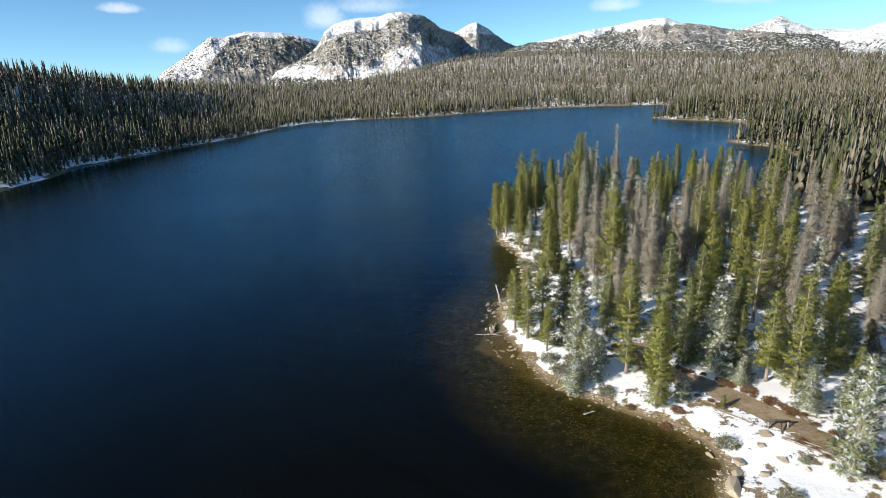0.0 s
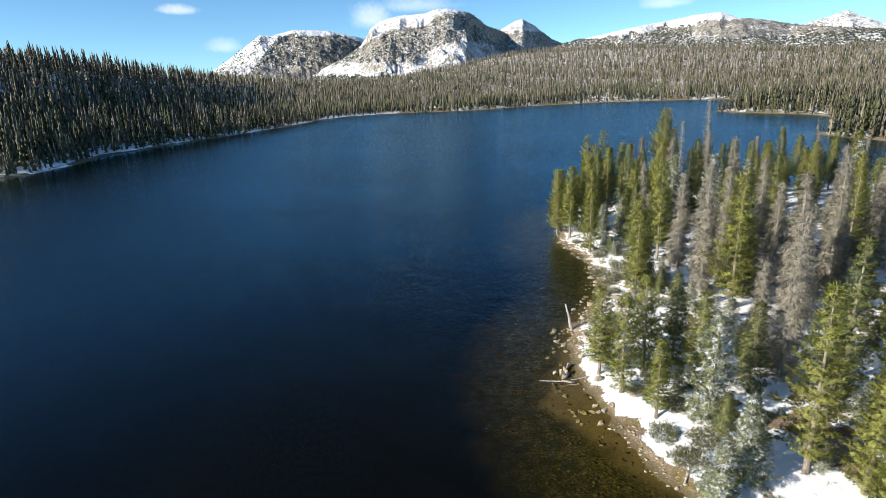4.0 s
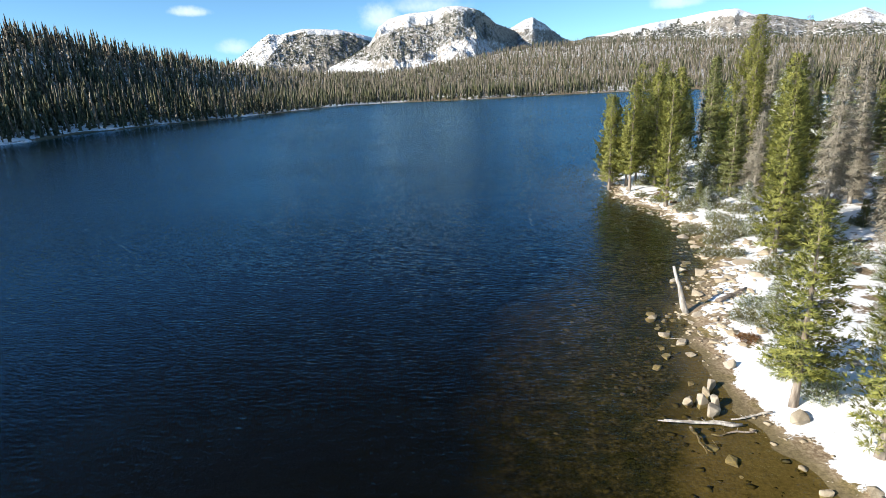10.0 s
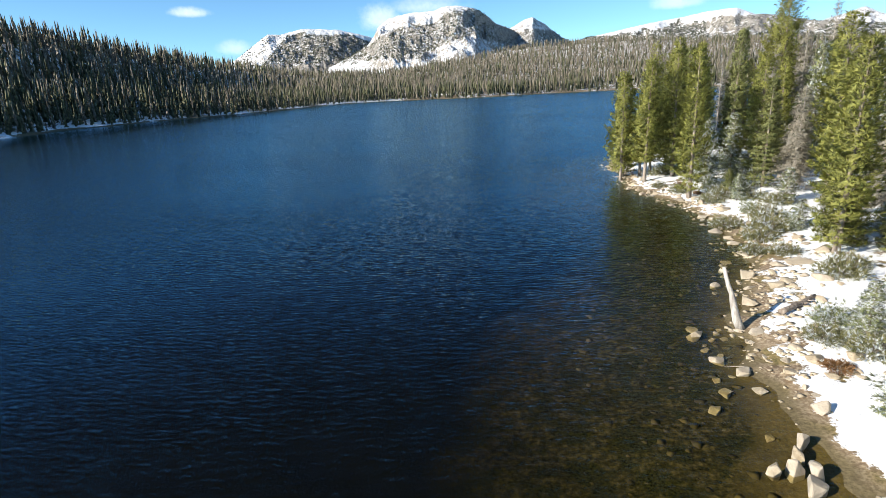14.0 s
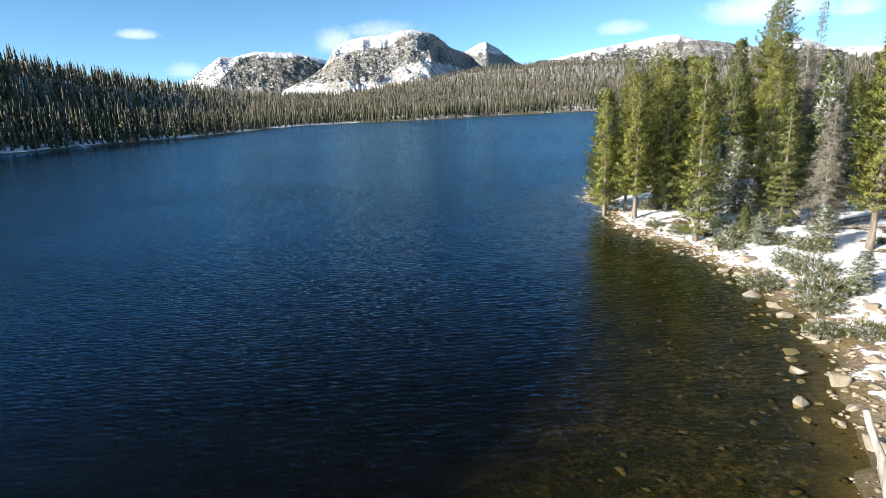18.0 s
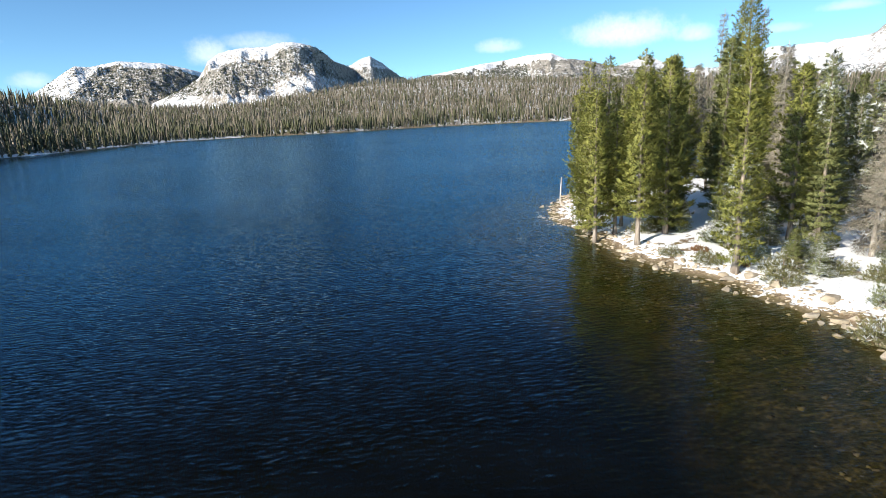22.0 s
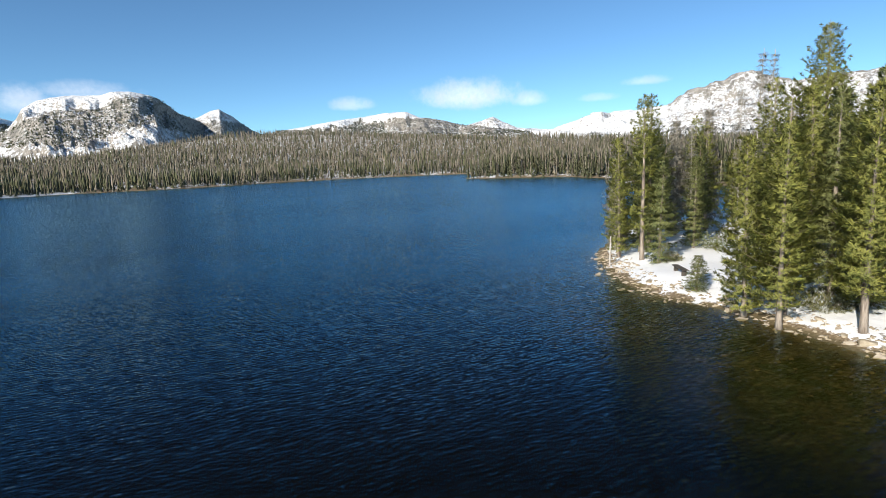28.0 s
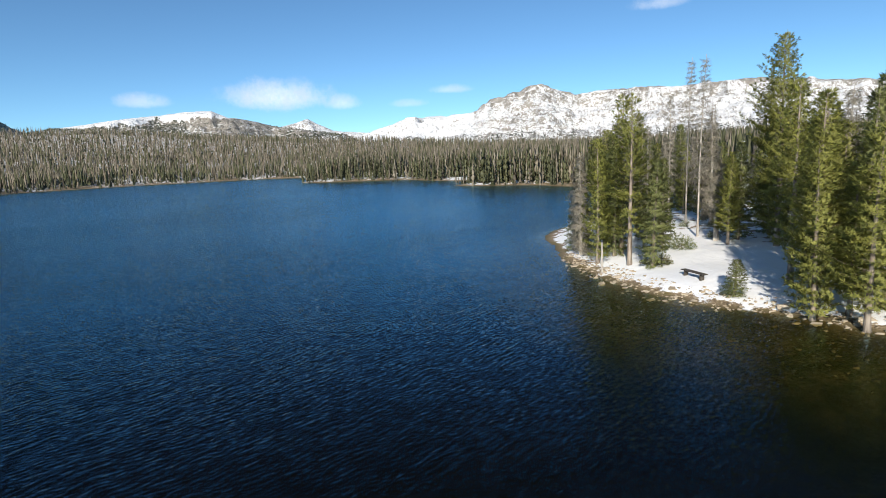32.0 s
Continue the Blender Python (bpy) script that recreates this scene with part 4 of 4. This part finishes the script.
def build_trees():
    rng = random.Random(5)
    for i, (kind, x, y, tall) in enumerate(TREES):
        plant(kind, x, y, tall, i, rng.uniform(0, 6.28))
    plant("fir", 11.2, 109.2, 2.0, 0, 1.0, "small bushy dark green fir in smooth snow").scale = (0.62, 0.62, 0.25)
    leaner = plant("pine", 9.9, 53.1, 5.6, 1, 0.4, "young green pine leaning out over the cove")
    leaner.rotation_euler = (-0.30, 0.26, 0.4)
    tries = count = 0
    while count < 215 and tries < 9000:
        tries += 1
        x, y = rng.uniform(8, 72), rng.uniform(18, 142)
        d = bank(x, y)
        if d < 4.5 or float(line_distance(TRAIL, np.array([x]), np.array([y]))[0]) < 1.9:
            continue
        if (x < 19 and 104 < y < 114.5) or float(line_distance(CLEARING, np.array([x]), np.array([y]))[0]) < 2.9 or (x < 27 and y < 42) or (8 < x < 22 and 61 < y < 75 and x < 19) or (x < 19 and 79 < y < 92) or (20 < x < 32 and 91.5 < y < 99.5):
            continue
        gap = 2.2 + 0.012 * x
        if any((x - a) ** 2 + (y - b) ** 2 < gap * gap for a, b in PLACED):
            continue
        u = rng.random()
        kind = "dead" if u < 0.30 else "pine" if u < 0.52 else "fir" if u < 0.66 else "frost" if u < 0.93 else "sparse"
        if kind == "dead" and y < 52:
            kind = "frost"
        tall = {"dead": rng.uniform(8, 13.5), "pine": rng.uniform(7, 12), "fir": rng.uniform(7, 12.5), "frost": rng.uniform(2.2, 10), "sparse": rng.uniform(10, 14)}[kind]
        plant(kind, x, y, tall, rng.randrange(9), rng.uniform(0, 6.28))
        count += 1
    # snow-dusted saplings under the tall trees
    tries = count = 0
    while count < 95 and tries < 4000:
        tries += 1
        x, y = rng.uniform(9, 46), rng.uniform(40, 102)
        if bank(x, y) < 3.0 or float(line_distance(TRAIL, np.array([x]), np.array([y]))[0]) < 2.0 or (20 < x < 32 and 91.5 < y < 99.5):
            continue
        if any((x - a) ** 2 + (y - b) ** 2 < 1.1 for a, b in PLACED):
            continue
        plant(rng.choice(("frost", "frost", "fir")), x, y, rng.uniform(1.1, 3.4), rng.randrange(9), rng.uniform(0, 6.28), "young conifer sapling dusted with snow under taller trees")
        count += 1
    for models in MODELS.values():
        for root, _ in models:
            for o in (*root.children_recursive, root):
                bpy.data.objects.remove(o)


build_trees()


# ---- shore stones ----
def stone(seed, flat=0.6, detail=2):
    """A broken granite block about one metre across: the hull of scattered corners, its edges worn. detail 1: a plain small stone."""
    rng = random.Random(seed)
    bm = bmesh.new()
    for _ in range(11 if detail > 1 else 9):
        d = Vector((rng.gauss(0, 1), rng.gauss(0, 1), rng.gauss(0, 1))).normalized()
        m = max(abs(c) for c in d)
        bm.verts.new(d.lerp(d / m, 0.55) * rng.uniform(0.36, 0.44))
    hull = bmesh.ops.convex_hull(bm, input=bm.verts[:])
    bmesh.ops.delete(bm, geom=[g for g in hull["geom_interior"] if isinstance(g, bmesh.types.BMVert)], context="VERTS")
    if detail > 1:
        bmesh.ops.bevel(bm, geom=bm.edges[:], offset=0.045, segments=2, affect="EDGES", profile=0.6)
    for v in bm.verts:
        v.co += v.co.normalized() * 0.03 * noise.noise(v.co * 4 + Vector((seed, 0, 0)))
        v.co.x *= 1.25
        v.co.z *= flat
    bmesh.ops.triangulate(bm, faces=bm.faces)
    me = bpy.data.meshes.new("boulder")
    bm.to_mesh(me)
    bm.free()
    me.materials.append(M_ROCK)
    return me


STONES = [stone(k, 0.5 + 0.09 * (k % 5), 2) for k in range(9)]
BLOCKS = [stone(k + 20, 1.05 + 0.2 * (k % 3), 2) for k in range(4)]
STONE_AT = []


def boulder(x, y, size, k, turn, sink=0.22, label="tan granite boulder with lichen stains on the lake shore", group="shore boulders", tilt=0.0, shapes=None):
    shapes = shapes or STONES
    ob = new("boulder", shapes[k % len(shapes)])
    z = height(x, y)
    ob.matrix_basis = Matrix.LocRotScale((x, y, z + size * (0.25 - sink)), Euler((tilt, tilt * 0.6, turn)), (size, size * (0.8 + 0.05 * (k % 4)), size))
    STONE_AT.append((x, y, size))
    return tagged(ob, label, "boulder", group)


# place and size of the ones that stand out
BLOCKS_AT = [(3.86, 59.75, 0.66), (4.3, 59.75, 0.66), (4.7, 59.6, 0.60), (4.46, 59.2, 0.70), (4.95, 60.9, 0.62), (4.6, 60.35, 0.58)]
BIG = [(4.1, 63.6, 0.6), (5.1, 63.6, 0.55), (3.5, 62.8, 0.5), (6.3, 62.5, 0.75),
       (9.1, 74.1, 1.0), (7.7, 70.6, 0.95), (3.8, 57.4, 0.5), (4.2, 56.8, 0.55), (14.2, 76.9, 1.5), (12.1, 75.2, 1.7), (10.6, 61.7, 0.7), (5.2, 54.5, 0.5), (4.6, 54.2, 0.4),
       (19.6, 31.9, 2.3), (20.6, 33.6, 1.4), (21.3, 34.6, 1.1), (22.3, 33.0, 0.9), (19.6, 35.8, 0.8), (24.6, 37.2, 1.2), (23.6, 36.0, 0.8), (24.2, 34.2, 0.9), (25.4, 33.0, 0.7),
       (12.3, 89.8, 1.0), (11.2, 91.8, 0.9), (12.9, 87.2, 1.1), (7.02, 58.4, 0.85), (8.98, 55.7, 0.8), (4.28, 54.9, 0.35), (4.52, 54.6, 0.5), (5.0, 54.75, 0.42), (5.35, 54.4, 0.5), (6.17, 55.15, 0.5), (5.83, 54.5, 0.6), (6.28, 54.4, 0.5), (6.7, 54.55, 0.55), (7.26, 55.0, 0.6), (11.7, 85.6, 0.8), (10.9, 75.0, 0.9), (4.7, 53.6, 0.45), (6.1, 53.0, 0.6)]


def build_stones():
    rng = random.Random(8)
    for i, (x, y, size) in enumerate(BIG):
        flat = size > 1.3
        boulder(x, y, size, i, rng.uniform(0, 6.28), 0.3 if flat else 0.16, "broad flat granite slab on the snowy bank" if flat else "tan granite boulder with lichen stains on the lake shore")
    for i, (x, y, size) in enumerate(BLOCKS_AT):
        boulder(x, y, size, i, rng.uniform(0, 6.28), -0.05, "upright pale granite block standing in the shallow cove", tilt=rng.uniform(-0.25, 0.25), shapes=BLOCKS)
    # stretches of the bank: y from, y to, how many, how far out and in, sizes
    for lo, hi, n, out, inn, s0, s1 in ((63, 82, 115, 1.5, 3.6, 0.28, 1.0), (82, 103, 90, 0.8, 2.0, 0.25, 0.9), (103, 124, 80, 1.4, 1.3, 0.25, 0.8), (29, 48, 28, 0.9, 1.6, 0.2, 0.7),
                                        (48, 63, 8, 2.6, 0.6, 0.16, 0.40)):
        made = tries = 0
        while made < n and tries < 4000:
            tries += 1
            x, y = rng.uniform(2, 26), rng.uniform(lo, hi)
            d = bank(x, y)
            if not -out < d < inn or wave(np.array(x), np.array(y), 2.1, 3) < -0.35:
                continue
            size = s0 + (s1 - s0) * rng.random() ** 2.2
            if any((x - a) ** 2 + (y - b) ** 2 < (0.42 * (size + c)) ** 2 for a, b, c in STONE_AT):
                continue
            boulder(x, y, size, rng.randrange(9), rng.uniform(0, 6.28), rng.uniform(0.1, 0.3), tilt=rng.uniform(-0.3, 0.3))
            made += 1
    # small stones on the bank and in the shallows, joined
    nrng = np.random.default_rng(3)
    v0 = np.array([v.co[:] for v in SMALL.vertices])
    f0 = np.array([p.vertices[:] for p in SMALL.polygons])
    p = np.stack([nrng.uniform(-3, 30, 60000), nrng.uniform(24, 126, 60000)], -1)
    z, d = land(p[:, 0], p[:, 1])
    size = 0.08 + 0.30 * nrng.uniform(0, 1, len(p)) ** 2.5
    ang = nrng.uniform(0, 6.28, len(p))
    odds = nrng.uniform(0, 1, len(p))
    for name, ok, mat, label in (("pebbles", (d > -0.25) & (d < np.where(p[:, 1] < 64, 0.9, 2.4)) & (odds < np.where((p[:, 1] > 53) & (p[:, 1] < 63), 0.15, 0.6)), M_ROCK, "tan and grey stones strewn along the waterline"),
                                 ("sunken_stones", (d > -6.5) & (d < -0.25) & (odds < 0.26 + 0.03 * d), M_SUNKEN, "dark brown stones on the shallow lake bed")):
        k = np.nonzero(ok)[0][:3600]
        c, s = np.cos(ang[k])[:, None], np.sin(ang[k])[:, None]
        w = size[k][:, None]
        q = np.stack([(v0[None, :, 0] * c - v0[None, :, 1] * s) * w * 1.2, (v0[None, :, 0] * s + v0[None, :, 1] * c) * w, v0[None, :, 2] * w], -1)
        q += np.stack([p[k, 0], p[k, 1], z[k] + 0.05 * size[k]], -1)[:, None, :]
        f = f0[None] + (np.arange(len(k)) * len(v0))[:, None, None]
        me = bpy.data.meshes.new(name)
        fill(me, q.reshape(-1, 3), f.reshape(-1, 3))
        me.materials.append(mat)
        tagged(new(name, me), label, "stones", kind="stuff")


SMALL = stone(77, 0.65, 1)
build_stones()


# ---- shrubs ----
def shrub_model(seed, mat, name, label, size, tufts, flat=0.75):
    rng = random.Random(seed)
    verts, faces, sv, sf = [], [], [], []
    for _ in range(tufts):
        d = Vector((rng.gauss(0, 1), rng.gauss(0, 1), abs(rng.gauss(0.25, 0.7)))).normalized()
        r = size * rng.uniform(0.35, 1.0) * (1 + 0.35 * noise.noise(d * 2 + Vector((seed, 0, 0))))
        tuft(rng, verts, faces, Vector((d.x * r, d.y * r, d.z * r * flat)), d + Vector((0, 0, 0.4)), rng.uniform(0.09, 0.20), 6, 0.15)
    for _ in range(14):
        d = Vector((rng.gauss(0, 1), rng.gauss(0, 1), rng.uniform(0.4, 1.4))).normalized() * size * 0.9
        v, f = stem(rng, [Vector((0, 0, -0.1)), d * 0.5, d], [0.02, 0.014, 0.006], 4)
        k = len(sv)
        sv += v
        sf += [tuple(i + k for i in t) for t in f]
    root = tagged(new(name), label, "shrub", "shore shrubs")
    tagged(part("stem_frame", mesh_of("stem_frame", sv, sf, M_BARK), root), kind="stuff")
    tagged(part("foliage", mesh_of("foliage", verts, faces, mat), root), kind="stuff")
    return root


def build_shrubs():
    rng = random.Random(21)
    frosty = [shrub_model(k, M_WILLOW, "shrub", "low olive shrub dusted with snow on the bank", 0.85, 640) for k in range(3)]
    green = [shrub_model(k + 5, M_FROST, "shrub", "young snow-flecked conifer bush beside the shore", 0.8, 640, 1.2) for k in range(2)]
    rusty = [shrub_model(k + 9, M_RUST, "shrub", "rust-brown bare shrub beside the trail", 0.6, 420, 0.6) for k in range(2)]
    spots = [(frosty, x, y, s) for x, y, s in (
        (11.7, 83.5, 1.3), (13.4, 81.6, 1.5), (12.2, 80.0, 1.2), (14.5, 84.2, 1.4), (12.1, 76.9, 0.9), (10.9, 77.6, 0.9), (12.5, 72.6, 1.2), (13.6, 74.0, 1.1), (8.4, 66.3, 0.9),
        (9.3, 65.2, 1.1), (8.6, 60.6, 0.8), (12.0, 94.4, 1.0), (13.0, 90.0, 1.2), (14.2, 91.4, 1.4), (11.0, 96.6, 0.8), (12.7, 102.2, 1.3), (14.1, 101.8, 1.1), (17.0, 116.2, 0.9),
        (21.3, 36.6, 1.1), (10.6, 48.6, 1.4), (9.8, 51.2, 1.2), (12.1, 50.3, 1.3), (14.0, 44.8, 1.0), (18.9, 44.0, 0.8), (11.6, 54.2, 1.2), (15.9, 90.0, 1.2), (16.8, 88.0, 1.2))]
    spots += [(green, x, y, s) for x, y, s in ((16.3, 92.7, 1.2), (14.6, 94.0, 1.1), (9.3, 67.6, 1.0), (15.8, 72.4, 1.2), (18.0, 74.5, 1.3), (24.0, 48.8, 1.3), (28.6, 48.7, 1.3), (11.0, 46.2, 1.0),
                                               (22.8, 117.0, 1.4))]
    spots += [(rusty, x, y, s) for x, y, s in ((25.2, 44.6, 1.2), (26.6, 43.4, 1.2), (27.6, 41.8, 1.1), (28.3, 40.0, 1.0), (19.2, 41.2, 1.0), (17.6, 39.6, 1.0), (7.8, 64.4, 0.8), (12.6, 96.0, 0.8),
                                               (30.9, 36.6, 1.0), (15.6, 42.3, 0.8), (13.2, 93.2, 0.7))]
    # rusty undergrowth along both edges of the trail
    for (ax, ay), (bx, by) in zip(TRAIL, TRAIL[1:]):
        n = int(math.hypot(bx - ax, by - ay) / 0.75)
        for i in range(n):
            u, side = (i + rng.random()) / n, rng.choice((-1, 1, 1))
            w = math.hypot(bx - ax, by - ay)
            off = side * rng.uniform(1.35, 2.1)
            spots.append((rusty, ax + (bx - ax) * u - (by - ay) / w * -off, ay + (by - ay) * u + (bx - ax) / w * -off, rng.uniform(0.35, 0.75)))
    for _ in range(600):
        if len(spots) > 165:
            break
        x, y = rng.uniform(8, 45), rng.uniform(30, 125)
        d = bank(x, y)
        if 2.0 < d < 30 and float(line_distance(TRAIL, np.array([x]), np.array([y]))[0]) > 1.8 and not (8 < x < 28 and 104 < y < 120):
            spots.append((rng.choice((frosty, green, frosty)), x, y, rng.uniform(0.5, 1.1)))
    for models, x, y, s in spots:
        ob = copy_thing(rng.choice(models), Matrix.LocRotScale((x, y, height(x, y)), Euler((0, 0, rng.uniform(0, 6.28))), None))
        ob.scale = (s, s, s * rng.uniform(0.8, 1.1))
    for models in (frosty, green, rusty):
        for root in models:
            for o in (*root.children_recursive, root):
                bpy.data.objects.remove(o)


build_shrubs()


# ---- dead wood ----
def log(ax, ay, bx, by, r, lift=0.0, mat=M_SILVER, label="weathered grey fallen log lying near the water", rise=0.0, name="fallen_log", seed=0, stubs=True):
    """A lying or leaning trunk from one end to the other, with broken ends and stubs of limbs."""
    rng = random.Random(seed * 13 + int(ax * 7 + ay))
    a = Vector((ax, ay, max(height(ax, ay), -0.08) + r * 0.6 + lift))
    b = Vector((bx, by, max(height(bx, by), -0.08) + r * 0.4 + lift + rise))
    pts = [a.lerp(b, i / 7) + Vector((rng.gauss(0, 0.03), rng.gauss(0, 0.03), rng.gauss(0, 0.015))) for i in range(8)]
    root = tagged(new(name), label, "log", "dead wood")
    o = a.copy()
    root.location = o
    v, f = stem(rng, [p - o for p in pts], [r * (1 - 0.55 * i / 7) * rng.uniform(0.85, 1.1) for i in range(8)], 9, 0.14)
    part("trunk", mesh_of("trunk", v, f, mat), root)
    for _ in range(rng.choice((2, 3, 4)) if stubs else 0):
        p = pts[rng.randrange(2, 7)] - o
        d = Vector((rng.gauss(0, 1), rng.gauss(0, 1), abs(rng.gauss(0.3, 0.5)))).normalized() * r * rng.uniform(2, 4.5)
        v, f = stem(rng, [p, p + d * 0.6, p + d], [r * 0.3, r * 0.2, r * 0.08], 5)
        part("limb_stub", mesh_of("limb_stub", v, f, mat), root)
    return root


log(6.3, 68.0, 5.75, 68.75, 0.16, -0.1, label="pale bleached snag leaning out over the water", rise=2.5, name="leaning_snag", seed=1, stubs=False)
log(5.19, 58.4, 2.37, 58.6, 0.065, 0.06, seed=2)
log(5.0, 58.55, 2.6, 58.68, 0.045, 0.05, seed=23)
log(6.43, 58.98, 4.93, 58.68, 0.05, 0.05, seed=3)
log(3.42, 58.3, 3.52, 56.95, 0.055, 0.0, M_BARK, "dark waterlogged branch in the shallows", seed=4)
log(5.5, 58.1, 4.0, 57.9, 0.045, 0.04, M_BARK, "thin dark branch in the sandy shallows", seed=5)
log(8.1, 68.8, 10.2, 70.3, 0.15, 0.05, M_BARK, "dark fallen log across the stony inlet", seed=6)
log(21.7, 92.8, 26.5, 94.2, 0.20, 0.1, seed=7)
log(20.5, 91.6, 25.0, 91.2, 0.15, 0.1, seed=8)
log(22.3, 41.2, 24.6, 38.6, 0.09, 0.03, M_BARK, "thin dark log half sunk in snow", seed=9)
log(25.6, 36.6, 27.6, 34.4, 0.11, 0.04, M_BARK, "thin dark log half sunk in snow", seed=10)
log(26.0, 36.9, 27.9, 35.0, 0.08, 0.04, M_BARK, "thin dark log half sunk in snow", seed=11)
log(24.9, 37.9, 27.2, 37.0, 0.07, 0.05, seed=12)
log(11.5, 49.5, 9.8, 46.9, 0.10, 0.05, seed=14)
log(14.2, 43.6, 11.2, 45.6, 0.09, 0.05, M_BARK, "dark fallen log on the stony bank", seed=15)
log(36.0, 62.0, 41.5, 65.5, 0.22, 0.15, seed=16)
log(38.0, 57.0, 43.0, 63.0, 0.18, 0.1, seed=17)
log(30.0, 56.0, 34.5, 57.5, 0.16, 0.1, seed=18)
log(11.2, 41.8, 12.3, 42.3, 0.09, 0.05, label="short pale plank of driftwood at the waterline", name="driftwood", seed=19)
log(17.6, 62.5, 21.0, 66.0, 0.14, 0.1, seed=20)
log(24.0, 57.0, 20.6, 58.6, 0.13, 0.1, seed=21)
log(27.0, 90.5, 31.0, 96.5, 0.17, 0.1, seed=22)


def stump(x, y, tall, r, label, seed):
    rng = random.Random(seed)
    root = tagged(new("stump"), label, "stump", "dead wood")
    root.location = (x, y, height(x, y))
    pts = [Vector((0.04 * i, 0.02 * i, -0.15 + (tall + 0.15) * i / 5)) for i in range(6)]
    v, f = stem(rng, pts, [r * q for q in (1.35, 1.08, 1.0, 0.95, 0.9, 0.72)], 11, 0.10)
    part("trunk", mesh_of("trunk", v, f, M_SILVER), root)
    for k in range(3):
        a = rng.uniform(0, 6.28)
        d = Vector((math.cos(a), math.sin(a), 0)) * r
        v, f = stem(rng, [d * 0.9 + Vector((0, 0, 0.12)), d * 1.8 + Vector((0, 0, 0.0)), d * 2.7 + Vector((0, 0, -0.12))], [r * 0.35, r * 0.26, r * 0.1], 6)
        part("root", mesh_of("root", v, f, M_SILVER), root)


stump(20.8, 96.1, 1.7, 0.28, "tall pale broken stump in the snow", 1)
stump(10.4, 57.4, 1.3, 0.24, "pale weathered stump beside the pines", 2)
stump(13.3, 119.4, 2.5, 0.07, "thin bleached post-like snag on the rocky point", 3)
stump(27.8, 116.0, 2.2, 0.22, "tall pale broken stump in the snow", 4)


# ---- bench ----
def build_bench():
    a, b = Vector((14.1, 113.5, 0)), Vector((13.0, 111.6, 0))
    mid = (a + b) / 2
    long = (a - b).length
    root = tagged(new("bench"), "dark plank bench with two posts standing in snow", "bench")
    root.matrix_basis = Matrix.LocRotScale((mid.x, mid.y, height(mid.x, mid.y)), Euler((0, 0, math.atan2(a.y - b.y, a.x - b.x))), None)

    def board(name, x, y, z, sx, sy, sz):
        bm = bmesh.new()
        bmesh.ops.create_cube(bm, size=1)
        for v in bm.verts:
            v.co = Vector((v.co.x * sx, v.co.y * sy, v.co.z * sz))
        bmesh.ops.bevel(bm, geom=bm.edges[:], offset=0.012, segments=2, affect="EDGES")
        bmesh.ops.translate(bm, verts=bm.verts, vec=(x, y, z))
        me = bpy.data.meshes.new(name)
        bm.to_mesh(me)
        bm.free()
        me.materials.append(M_PLANK)
        part(name, me, root)

    board("seat_plank", 0, -0.115, 0.40, long, 0.21, 0.06)
    board("seat_plank", 0, 0.115, 0.40, long, 0.21, 0.06)
    for x in (-long * 0.36, long * 0.36):
        board("support", x, 0, 0.11, 0.12, 0.32, 0.50)


build_bench()


# ---- trail barrier ----
def build_barrier():
    """A low rail on crossed posts where the trail meets the snowy bank."""
    a, b = Vector((25.2, 38.1, 0)), Vector((27.0, 38.0, 0))
    rng = random.Random(4)
    root = tagged(new("trail_barrier"), "low dark log barrier on short posts beside the trail", "barrier")
    root.location = ((a.x + b.x) / 2, (a.y + b.y) / 2, height((a.x + b.x) / 2, (a.y + b.y) / 2))
    o = Vector((root.location.x, root.location.y, 0))
    v, f = stem(rng, [a - o + Vector((0, 0, 0.62)), Vector((0, 0, 0.65)), b - o + Vector((0, 0, 0.60))], [0.085, 0.08, 0.075], 8)
    part("rail", mesh_of("rail", v, f, M_PLANK), root)
    for p in (a, b):
        foot = (p - o) * 0.86
        v, f = stem(rng, [foot + Vector((0.05, -0.1, -0.2)), foot + Vector((0, 0, 0.3)), foot + Vector((0, 0.03, 0.72))], [0.085, 0.075, 0.07], 7)
        part("post", mesh_of("post", v, f, M_BARK), root)
    v, f = stem(rng, [Vector((-0.2, -0.95, 0.05)), Vector((0, -0.45, 0.3)), Vector((0.2, 0.05, 0.56))], [0.06, 0.055, 0.05], 6)
    part("brace", mesh_of("brace", v, f, M_PLANK), root)


build_barrier()
